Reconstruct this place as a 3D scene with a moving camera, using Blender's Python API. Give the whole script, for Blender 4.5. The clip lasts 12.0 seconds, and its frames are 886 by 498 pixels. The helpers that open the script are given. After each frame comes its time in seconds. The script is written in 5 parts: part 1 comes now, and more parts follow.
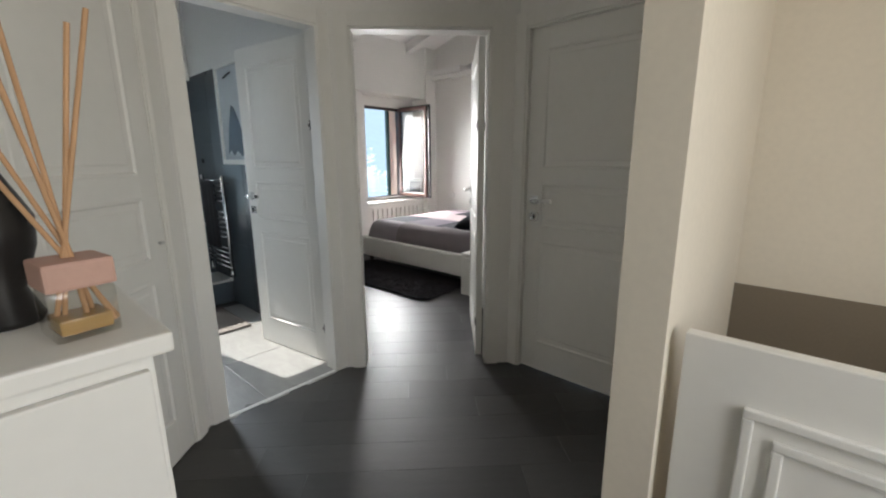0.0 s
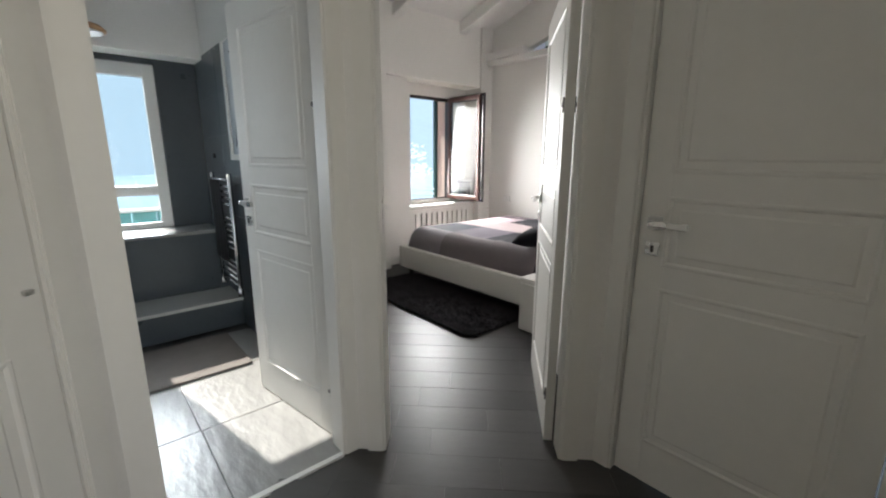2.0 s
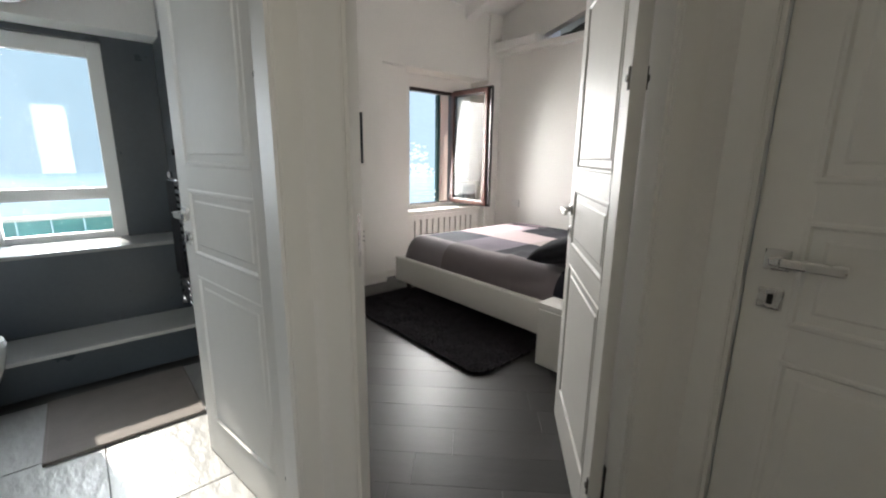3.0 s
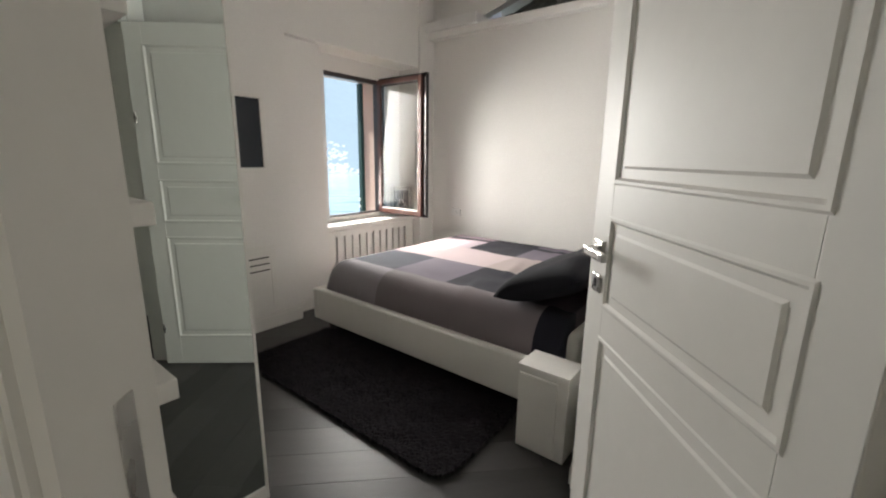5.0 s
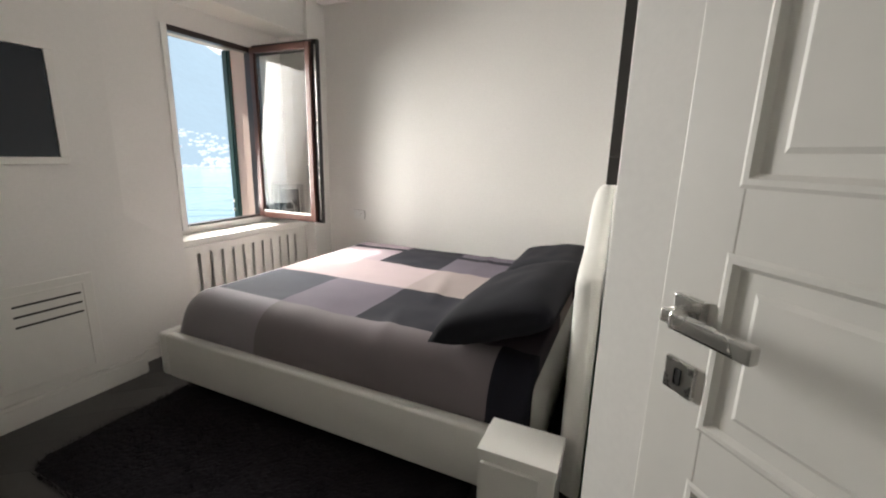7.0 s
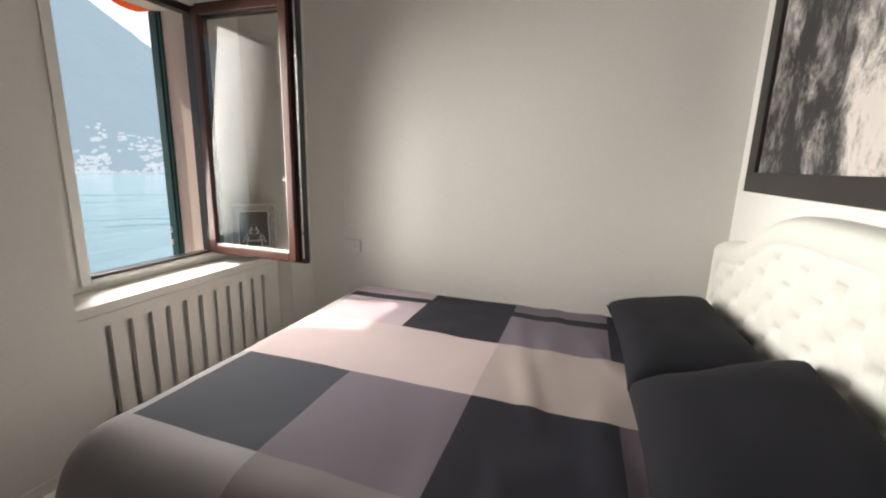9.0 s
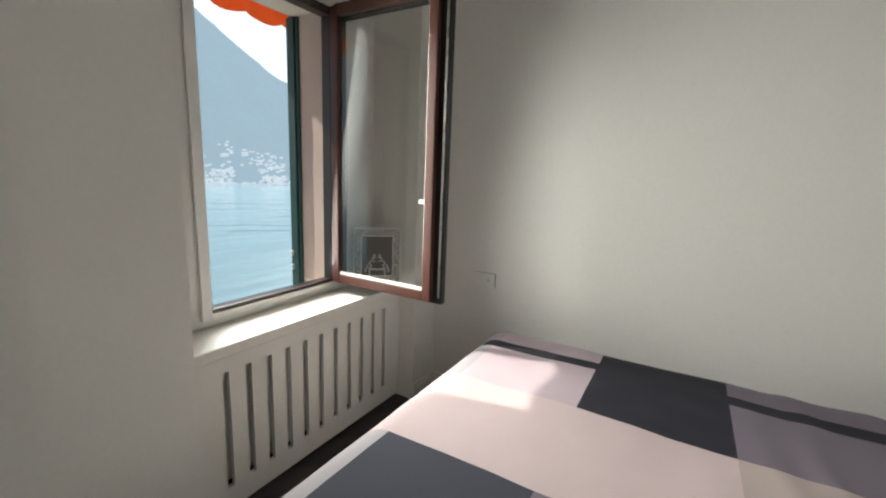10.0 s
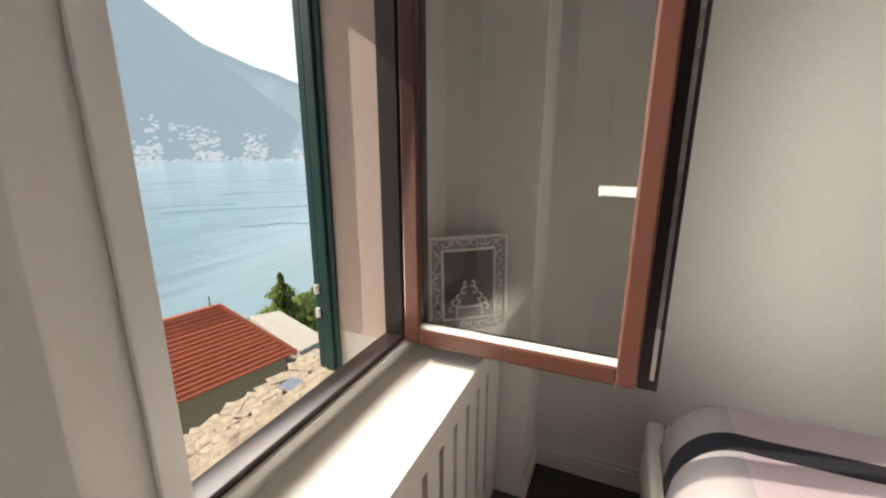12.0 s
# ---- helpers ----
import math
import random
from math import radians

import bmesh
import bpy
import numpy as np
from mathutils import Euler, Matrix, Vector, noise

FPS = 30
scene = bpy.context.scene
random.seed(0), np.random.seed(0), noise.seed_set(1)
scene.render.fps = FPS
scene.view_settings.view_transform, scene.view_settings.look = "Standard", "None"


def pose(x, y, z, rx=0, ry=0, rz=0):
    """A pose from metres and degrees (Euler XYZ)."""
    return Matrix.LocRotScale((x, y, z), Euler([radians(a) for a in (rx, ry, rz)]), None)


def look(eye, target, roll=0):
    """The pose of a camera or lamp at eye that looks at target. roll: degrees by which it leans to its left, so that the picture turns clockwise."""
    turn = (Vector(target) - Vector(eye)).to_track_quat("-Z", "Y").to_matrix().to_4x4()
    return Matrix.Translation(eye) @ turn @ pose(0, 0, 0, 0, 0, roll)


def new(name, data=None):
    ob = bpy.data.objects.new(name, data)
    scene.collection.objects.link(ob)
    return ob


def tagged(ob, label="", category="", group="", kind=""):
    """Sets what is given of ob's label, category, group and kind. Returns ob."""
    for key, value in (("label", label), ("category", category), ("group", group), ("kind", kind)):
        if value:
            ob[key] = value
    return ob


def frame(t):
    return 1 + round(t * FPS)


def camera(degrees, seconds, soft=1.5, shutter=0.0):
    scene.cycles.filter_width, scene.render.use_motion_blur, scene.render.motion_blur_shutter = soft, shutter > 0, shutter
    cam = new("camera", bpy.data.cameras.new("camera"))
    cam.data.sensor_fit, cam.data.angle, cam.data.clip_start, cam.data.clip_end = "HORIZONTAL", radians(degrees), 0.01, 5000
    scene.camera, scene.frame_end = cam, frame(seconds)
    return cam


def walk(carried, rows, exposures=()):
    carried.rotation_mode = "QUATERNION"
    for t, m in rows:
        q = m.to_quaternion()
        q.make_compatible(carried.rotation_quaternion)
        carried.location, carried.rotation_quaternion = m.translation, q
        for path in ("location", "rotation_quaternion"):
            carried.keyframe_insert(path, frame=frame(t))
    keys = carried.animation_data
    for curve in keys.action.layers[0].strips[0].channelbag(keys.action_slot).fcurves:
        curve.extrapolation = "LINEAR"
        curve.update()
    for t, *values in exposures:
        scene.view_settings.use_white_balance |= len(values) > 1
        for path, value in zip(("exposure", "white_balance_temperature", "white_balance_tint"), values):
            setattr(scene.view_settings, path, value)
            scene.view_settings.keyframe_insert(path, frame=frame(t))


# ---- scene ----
cam = camera(93.6, 12.0, soft=2.1)
METRES, EYE, TILT, LEAN, TURN = 6.2, 1.36, 0.0, 0.0, 42.0
ROWS = [
    (0.0, 0.0, 0.0, 0.0, -0.07, -12.29, 0.34),
    (0.5, 0.0096, 0.0385, 0.003, 5.19, -12.35, -0.24),
    (1.0, 0.012, 0.0664, 0.0006, 8.11, -12.55, -0.44),
    (1.5, 0.0016, 0.1049, 0.0018, 7.29, -12.56, -0.31),
    (2.0, -0.0092, 0.1436, -0.0014, 6.76, -12.53, -0.25),
    (2.5, -0.0153, 0.1956, 0.0001, 7.53, -11.86, -0.71),
    (3.0, -0.0215, 0.2352, -0.0028, 7.03, -12.48, -0.76),
    (5.0, -0.0484, 0.3745, -0.0001, -3.59, -12.38, -0.81),
    (5.5, -0.0646, 0.3908, 0.0009, -16.16, -12.77, 0.61),
    (6.0, -0.0648, 0.4132, -0.0018, -23.48, -12.64, 0.33),
    (6.5, -0.0495, 0.4495, -0.0018, -19.48, -12.11, -0.8),
    (7.0, -0.0471, 0.4889, -0.0055, -17.56, -12.69, -1.48),
    (9.0, -0.0651, 0.6691, -0.0032, -23.14, -11.76, -1.61),
    (9.5, -0.0759, 0.7136, -0.0028, -19.4, -11.24, -1.57),
    (10.0, -0.0936, 0.7617, -0.0009, -11.37, -10.13, -2.16),
    (10.5, -0.1228, 0.8069, -0.0005, -6.26, -10.28, -2.49),
    (11.0, -0.1628, 0.8524, -0.0009, -11.67, -12.17, -0.16),
    (11.5, -0.1689, 0.8936, -0.0046, -16.87, -13.41, 0.11),
    (12.0, -0.1552, 0.948, -0.0045, -18.34, -14.27, -0.06),
]

EXPOSURES = [(0.0, 1.15, 6150, 10), (3.0, 1.12, 6300, 10), (5.5, 1.0, 6500, 10), (7.0, 0.95, 6500, 10), (9.0, 0.46, 6700, 9), (10.5, 0.28, 6350, 3), (11.25, 0.22, 6350, 4), (12.0, 0.22, 7000, 8)]
walk(cam, [(t, pose(0, 0, EYE, TILT, LEAN, TURN) @ pose(METRES * x, METRES * y, METRES * z, 90 + pitch, roll, yaw)) for t, x, y, z, yaw, pitch, roll in ROWS], EXPOSURES)

# ---- world, sun, large lights ----
SUN_TRAVEL = Vector((0.98, 0.20, -0.74)).normalized()
SUN_AZ, SUN_EL = math.atan2(-SUN_TRAVEL.x, -SUN_TRAVEL.y), math.asin(-SUN_TRAVEL.z)
world = bpy.data.worlds.new("world")
scene.world = world
world.use_nodes = True
wn = world.node_tree
sky = wn.nodes.new("ShaderNodeTexSky")
sky.sky_type, sky.sun_disc, sky.sun_elevation, sky.sun_rotation = "NISHITA", False, SUN_EL, SUN_AZ
sky.dust_density = 2.5
wn.nodes["Background"].inputs["Strength"].default_value = 0.15
wn.links.new(sky.outputs["Color"], wn.nodes["Background"].inputs["Color"])


def lamp(name, kind, energy, color, m, size=None, size_y=None, angle=None):
    data = bpy.data.lights.new(name, kind)
    data.energy, data.color = energy, color
    if kind == "AREA":
        data.shape, data.size, data.size_y = "RECTANGLE", size, size_y
    if angle:
        data.angle = radians(angle)
    ob = new(name, data)
    ob.matrix_world = m
    return ob


lamp("sun", "SUN", 5.0, (1.0, 0.93, 0.82), look(Vector((0, 0, 30)), Vector((0, 0, 30)) + SUN_TRAVEL), angle=0.5)
# daylight standing in the bedroom and bathroom window openings
lamp("bedroom_window_light", "AREA", 27, (1.0, 0.97, 0.92), look((-5.205, 4.39, 1.44), (-3.6, 4.25, 1.18)), 0.58, 1.22).data.spread = radians(107)
lamp("bathroom_window_light", "AREA", 22, (0.90, 0.96, 1.0), look((-4.97, 0.87, 1.4), (-3.5, 0.02, 1.1)), 0.56, 1.15).data.spread = radians(100)
# added warm fill for the landing, set in an unseen, assumed opening
lamp("landing_fill_light", "AREA", 15, (1.0, 0.93, 0.81), look((1.69, 0.40, 1.55), (0, 0.36, 1.4)), 1.2, 1.2)

# ---- materials ----
MATS = {}


def mat(name, color, rough=0.5, metal=0.0, var=0.06, scale=6.0, fine=90.0, bump=0.15, depth=0.002, stretch=(1, 1, 1), sheen=0.0, coat=0.0, spec=0.5, rand=0.0, emit=None, emit_strength=0.0):
    """Surface with two scales of tone variation, gloss variation and fine relief."""
    m = bpy.data.materials.new(name)
    m.use_nodes = True
    nt = m.node_tree
    b = nt.nodes["Principled BSDF"]
    co = nt.nodes.new("ShaderNodeTexCoord")
    mp = nt.nodes.new("ShaderNodeMapping")
    mp.inputs["Scale"].default_value = stretch
    nt.links.new(co.outputs["Object"], mp.inputs["Vector"])
    n1, n2 = nt.nodes.new("ShaderNodeTexNoise"), nt.nodes.new("ShaderNodeTexNoise")
    n1.inputs["Scale"].default_value, n2.inputs["Scale"].default_value = scale, fine
    n1.inputs["Detail"].default_value, n2.inputs["Detail"].default_value = 5, 4
    for n in (n1, n2):
        nt.links.new(mp.outputs["Vector"], n.inputs["Vector"])
    add = nt.nodes.new("ShaderNodeMath")
    add.operation = "ADD"
    nt.links.new(n1.outputs["Fac"], add.inputs[0])
    nt.links.new(n2.outputs["Fac"], add.inputs[1])
    last = add
    if rand:
        info = nt.nodes.new("ShaderNodeObjectInfo")
        mul = nt.nodes.new("ShaderNodeMath")
        mul.operation, mul.inputs[1].default_value = "MULTIPLY_ADD", rand
        nt.links.new(info.outputs["Random"], mul.inputs[0])
        nt.links.new(add.outputs[0], mul.inputs[2])
        last = mul
    ramp = nt.nodes.new("ShaderNodeMapRange")
    ramp.inputs["From Min"].default_value, ramp.inputs["From Max"].default_value = 0.6, 1.4 + rand
    ramp.inputs["To Min"].default_value, ramp.inputs["To Max"].default_value = 1 - var, 1 + var
    nt.links.new(last.outputs[0], ramp.inputs["Value"])
    mix = nt.nodes.new("ShaderNodeVectorMath")
    mix.operation = "SCALE"
    mix.inputs[0].default_value = color
    nt.links.new(ramp.outputs["Result"], mix.inputs["Scale"])
    nt.links.new(mix.outputs["Vector"], b.inputs["Base Color"])
    rr = nt.nodes.new("ShaderNodeMapRange")
    rr.inputs["To Min"].default_value, rr.inputs["To Max"].default_value = max(rough - 0.08, 0.02), min(rough + 0.08, 1)
    nt.links.new(n1.outputs["Fac"], rr.inputs["Value"])
    nt.links.new(rr.outputs["Result"], b.inputs["Roughness"])
    b.inputs["Metallic"].default_value = metal
    b.inputs["Specular IOR Level"].default_value = spec
    b.inputs["Sheen Weight"].default_value = sheen
    b.inputs["Coat Weight"].default_value = coat
    b.inputs["Coat Roughness"].default_value = 0.15
    if emit:
        b.inputs["Emission Color"].default_value = (*emit, 1)
        b.inputs["Emission Strength"].default_value = emit_strength
    if bump:
        bp = nt.nodes.new("ShaderNodeBump")
        bp.inputs["Strength"].default_value, bp.inputs["Distance"].default_value = bump, depth
        nt.links.new(n2.outputs["Fac"], bp.inputs["Height"])
        nt.links.new(bp.outputs["Normal"], b.inputs["Normal"])
    MATS[name] = m
    return m


def glass_mat(name, tint, gloss):
    """Thin clear glass; gloss is its mirror share seen straight on, rising towards grazing."""
    m = bpy.data.materials.new(name)
    m.use_nodes = True
    nt = m.node_tree
    nt.nodes.remove(nt.nodes["Principled BSDF"])
    tr, gl = nt.nodes.new("ShaderNodeBsdfTransparent"), nt.nodes.new("ShaderNodeBsdfGlossy")
    tr.inputs["Color"].default_value = (*tint, 1)
    gl.inputs["Roughness"].default_value = 0.02
    lw, pw, fr, mx = nt.nodes.new("ShaderNodeLayerWeight"), nt.nodes.new("ShaderNodeMath"), nt.nodes.new("ShaderNodeMath"), nt.nodes.new("ShaderNodeMixShader")
    lw.inputs["Blend"].default_value = 0.5
    pw.operation, pw.inputs[1].default_value = "POWER", 5.0
    fr.operation, fr.inputs[1].default_value, fr.inputs[2].default_value = "MULTIPLY_ADD", 1 - gloss, gloss
    nt.links.new(lw.outputs["Facing"], pw.inputs[0])
    nt.links.new(pw.outputs[0], fr.inputs[0])
    nt.links.new(fr.outputs[0], mx.inputs[0])
    nt.links.new(tr.outputs[0], mx.inputs[1])
    nt.links.new(gl.outputs[0], mx.inputs[2])
    nt.links.new(mx.outputs[0], nt.nodes["Material Output"].inputs["Surface"])
    return m


plaster = mat("white plaster", (0.80, 0.785, 0.755), 0.75, var=0.03, scale=1.3, fine=60, bump=0.12)
paint = mat("white lacquer", (0.79, 0.775, 0.735), 0.52, var=0.02, scale=3, fine=25, bump=0.05)
cream = mat("cream plaster", (0.72, 0.66, 0.56), 0.8, var=0.04, scale=2, fine=45, bump=0.3)
brown = mat("brown wall paint", (0.20, 0.165, 0.12), 0.7, var=0.06, scale=2)
ceiling_mat = mat("whitewashed boards", (0.80, 0.79, 0.77), 0.7, var=0.03, scale=2, fine=20, bump=0.2)
oak = mat("dark oak boards", (0.046, 0.044, 0.043), 0.40, var=0.45, scale=3, fine=26, bump=0.45, depth=0.0015, stretch=(0.7, 9, 1), rand=0.9)
slate = mat("dark slate tile", (0.055, 0.068, 0.080), 0.30, var=0.10, scale=4, fine=40, bump=0.06)
grey_tile = mat("grey stone tile", (0.30, 0.30, 0.29), 0.33, var=0.16, scale=2.5, fine=9, bump=0.9, depth=0.006, stretch=(1, 2.4, 1), rand=0.3)
pale_stone = mat("pale honed stone", (0.50, 0.50, 0.48), 0.35, var=0.08, scale=5)
chrome = mat("brushed nickel", (0.62, 0.61, 0.59), 0.28, 1.0, var=0.03, scale=20)
bright_chrome = mat("polished chrome", (0.82, 0.82, 0.82), 0.10, 1.0, var=0.02, scale=20, bump=0)
dark_nickel = mat("dark nickel", (0.22, 0.21, 0.20), 0.4, 1.0, bump=0)
black_iron = mat("black slot", (0.012, 0.012, 0.012), 0.7, bump=0)
mirror_mat = mat("mirror silver", (0.70, 0.76, 0.73), 0.02, 1.0, var=0.005, bump=0)
MATS["mirror silver"].node_tree.nodes["Map Range.001"].inputs["To Min"].default_value = 0.0
MATS["mirror silver"].node_tree.nodes["Map Range.001"].inputs["To Max"].default_value = 0.01
screen = mat("dark screen", (0.012, 0.019, 0.027), 0.22, var=0.05, bump=0, spec=0.25)
leatherette = mat("white leatherette", (0.76, 0.745, 0.70), 0.42, var=0.025, scale=5, fine=160, bump=0.2, depth=0.001)
dark_leg = mat("dark stained wood", (0.02, 0.017, 0.015), 0.4)
black_cloth = mat("black cotton", (0.012, 0.012, 0.016), 0.9, var=0.12, scale=6, fine=300, bump=0.35, depth=0.001, sheen=0.01, spec=0.15)
rug_mat = mat("black shag", (0.017, 0.015, 0.018), 0.95, var=0.3, scale=9, fine=120, bump=0.6, depth=0.006, sheen=0.01, spec=0.12)
cloth = {}
for key, c in (("slate", (0.015, 0.015, 0.023)), ("mauve", (0.135, 0.115, 0.142)), ("taupe", (0.33, 0.275, 0.265)), ("rose", (0.42, 0.34, 0.345)), ("grey", (0.27, 0.25, 0.265)), ("greige", (0.19, 0.165, 0.172)), ("lilac", (0.36, 0.295, 0.325)), ("storm", (0.036, 0.038, 0.052)), ("plum", (0.085, 0.068, 0.082))):
    cloth[key] = mat(key + " cotton", c, 0.88, var=0.05, scale=7, fine=420, bump=0.3, depth=0.0008, sheen=0.02, spec=0.2)
brown_frame = mat("dark brown aluminium", (0.045, 0.034, 0.032), 0.32, 0.2, var=0.04)
red_frame = mat("reddish wood-effect frame", (0.080, 0.029, 0.020), 0.36, var=0.10, scale=4, fine=30, stretch=(1, 1, 0.12))
rubber = mat("black rubber seal", (0.012, 0.012, 0.013), 0.5, bump=0)
pvc = mat("white window frame", (0.80, 0.80, 0.78), 0.35, var=0.02)
green_paint = mat("dark green shutter paint", (0.012, 0.050, 0.045), 0.42, var=0.10, scale=5)
salmon = mat("salmon render", (0.60, 0.49, 0.44), 0.85, var=0.06, scale=3, fine=70, bump=0.4)
awning_mat = mat("orange awning cloth", (0.60, 0.17, 0.05), 0.85, var=0.08, scale=4)
white_carved = mat("chalky white wood", (0.74, 0.73, 0.70), 0.7, var=0.08, scale=20, fine=90, bump=0.4)
photo = mat("dark photograph", (0.08, 0.08, 0.085), 0.3, var=0.4, scale=18)
ceramic = mat("white ceramic", (0.82, 0.82, 0.81), 0.12, var=0.01, bump=0, coat=0.5)
towel_mat = mat("charcoal towel", (0.03, 0.03, 0.034), 0.95, var=0.2, fine=250, bump=0.5)
mat_rug = mat("taupe bath mat", (0.20, 0.18, 0.165), 0.95, var=0.12, scale=10, fine=200, bump=0.6, depth=0.003)
reed = mat("rattan reed", (0.50, 0.30, 0.16), 0.7, var=0.15, scale=20, fine=90, stretch=(1, 1, 0.1))
pink_collar = mat("pinkish wooden collar", (0.50, 0.31, 0.25), 0.6, var=0.05)
oil = mat("amber perfume oil", (0.42, 0.27, 0.11), 0.15, var=0.02, bump=0)
black_vase = mat("black ceramic", (0.012, 0.011, 0.011), 0.32, var=0.1)
rock = mat("dark exposed stone", (0.11, 0.11, 0.105), 0.9, var=0.45, scale=7, fine=22, bump=1.0, depth=0.02)
pane_glass = glass_mat("clear pane", (0.95, 0.975, 0.97), 0.05)
sash_glass = glass_mat("sash pane", (0.965, 0.975, 0.965), 0.055)
bottle_glass = glass_mat("bottle glass", (0.95, 0.95, 0.93), 0.05)
roof_tile = mat("red roof tile", (0.82, 0.22, 0.10), 0.8, var=0.15, scale=3, fine=14, bump=0.4)
ochre = mat("ochre render", (0.50, 0.38, 0.24), 0.9, var=0.08)
pale_roof = mat("pale sheet roof", (0.46, 0.45, 0.41), 0.7, var=0.1, scale=0.6, fine=4)
pebble = mat("sunlit stone slabs", (0.42, 0.36, 0.28), 0.9, var=0.3, scale=2.5, fine=16, bump=1.0, depth=0.03)
leaf = mat("green foliage", (0.15, 0.20, 0.075), 0.8, var=0.35, scale=1.2, fine=6)
lt = leaf.node_tree
lb, lm, lo = lt.nodes["Principled BSDF"], lt.nodes.new("ShaderNodeMixShader"), lt.nodes.new("ShaderNodeBsdfTranslucent")
lo.inputs["Color"].default_value = (0.34, 0.44, 0.12, 1)
lm.inputs[0].default_value = 0.5
lt.links.new(lb.outputs[0], lm.inputs[1])
lt.links.new(lo.outputs[0], lm.inputs[2])
lt.links.new(lm.outputs[0], lt.nodes["Material Output"].inputs["Surface"])
bark = mat("bark", (0.09, 0.065, 0.045), 0.9)
soil = mat("hillside", (0.10, 0.11, 0.055), 0.95, var=0.3, scale=0.05, fine=0.6)
# the lake's brightness is partly an even pale blue glow in the material
water = mat("lake water with pale glow", (0.08, 0.14, 0.16), 0.16, var=0.45, scale=0.02, fine=0.06, bump=0.5, depth=2.0, stretch=(1, 0.2, 1), emit=(0.30, 0.41, 0.48), emit_strength=0.52)
# both slopes glow an even blue: distant haze put into their colour
haze = mat("wooded slope with blue haze glow", (0.05, 0.09, 0.10), 0.95, var=0.25, scale=0.006, fine=0.03, bump=0.3, depth=8, emit=(0.42, 0.54, 0.64), emit_strength=0.66)
far_haze = mat("far slope with blue haze glow", (0.05, 0.09, 0.10), 0.95, var=0.1, scale=0.006, fine=0.03, bump=0, emit=(0.45, 0.66, 0.82), emit_strength=0.9)
bright_sky = mat("bright haze", (0.1, 0.1, 0.1), 1.0, var=0.0, scale=0.001, fine=0.002, bump=0, spec=0.0, emit=(0.86, 0.94, 1.0), emit_strength=0.95)
# houses carry a pale bluish glow that brightens them at this distance
town_mat = mat("far houses with pale glow", (0.48, 0.44, 0.42), 0.9, var=0.3, scale=0.02, fine=0.05, bump=0, emit=(0.62, 0.70, 0.78), emit_strength=0.55)


# ---- mesh helpers ----
def box(bm, x0, x1, y0, y1, z0, z1, bevel=0.0):
    made = bmesh.ops.create_cube(bm, size=1.0)["verts"]
    bmesh.ops.scale(bm, vec=(abs(x1 - x0), abs(y1 - y0), abs(z1 - z0)), verts=made)
    bmesh.ops.translate(bm, vec=((x0 + x1) / 2, (y0 + y1) / 2, (z0 + z1) / 2), verts=made)
    if bevel:
        edges = {e for v in made for e in v.link_edges}
        bmesh.ops.bevel(bm, geom=list(edges), offset=bevel, segments=2, profile=0.6, affect="EDGES")
    return bm


def boxed(x0, x1, y0, y1, z0, z1, bevel=0.0):
    return box(bmesh.new(), x0, x1, y0, y1, z0, z1, bevel)


def tube(bm, a, b, r, r2=None, n=12):
    a, b = Vector(a), Vector(b)
    made = bmesh.ops.create_cone(bm, cap_ends=True, segments=n, radius1=r, radius2=r if r2 is None else r2, depth=(b - a).length)["verts"]
    turn = (b - a).to_track_quat("Z", "Y").to_matrix().to_4x4()
    bmesh.ops.transform(bm, matrix=Matrix.Translation((a + b) / 2) @ turn, verts=made)
    return bm


def lathe(profile, n=28):
    bm = bmesh.new()
    rings = [[bm.verts.new((r * math.cos(k * math.tau / n), r * math.sin(k * math.tau / n), z)) for k in range(n)] for r, z in profile]
    for lo, hi in zip(rings, rings[1:]):
        for k in range(n):
            bm.faces.new((lo[k], lo[(k + 1) % n], hi[(k + 1) % n], hi[k]))
    bm.faces.new(rings[0][::-1])
    bm.faces.new(rings[-1])
    return bm


def link(name, bm, material, smooth=False):
    mesh = bpy.data.meshes.new(name)
    bmesh.ops.recalc_face_normals(bm, faces=bm.faces)
    bm.to_mesh(mesh)
    bm.free()
    for m in (material if isinstance(material, (list, tuple)) else (material,)):
        mesh.materials.append(m)
    if smooth:
        for p in mesh.polygons:
            p.use_smooth = True
    return new(name, mesh)


def part(name, bm, material, parent, label="", smooth=False):
    ob = link(name, bm, material, smooth)
    ob.parent = parent
    if label:
        tagged(ob, label)
    return ob


def thing(name, label, category, at=Matrix.Identity(4), group="", kind=""):
    ob = new(name)
    ob.empty_display_size = 0.1
    ob.matrix_world = at
    return tagged(ob, label, category, group, kind)


def struct(name, bm, material, label="", category="wall", smooth=False):
    return tagged(link(name, bm, material, smooth), label, category, kind="structure")


def slab(bm, a, b, thick, z0, z1):
    """Upright slab from plan point a to b, thick to the left of the way from a to b."""
    a, b = Vector(a), Vector(b)
    d = (b - a).normalized()
    n = Vector((-d.y, d.x)) * thick
    plan = (a, b, b + n, a + n)
    lo, hi = [bm.verts.new((p.x, p.y, z0)) for p in plan], [bm.verts.new((p.x, p.y, z1)) for p in plan]
    bm.faces.new(lo[::-1])
    bm.faces.new(hi)
    for k in range(4):
        bm.faces.new((lo[k], lo[(k + 1) % 4], hi[(k + 1) % 4], hi[k]))
    return bm


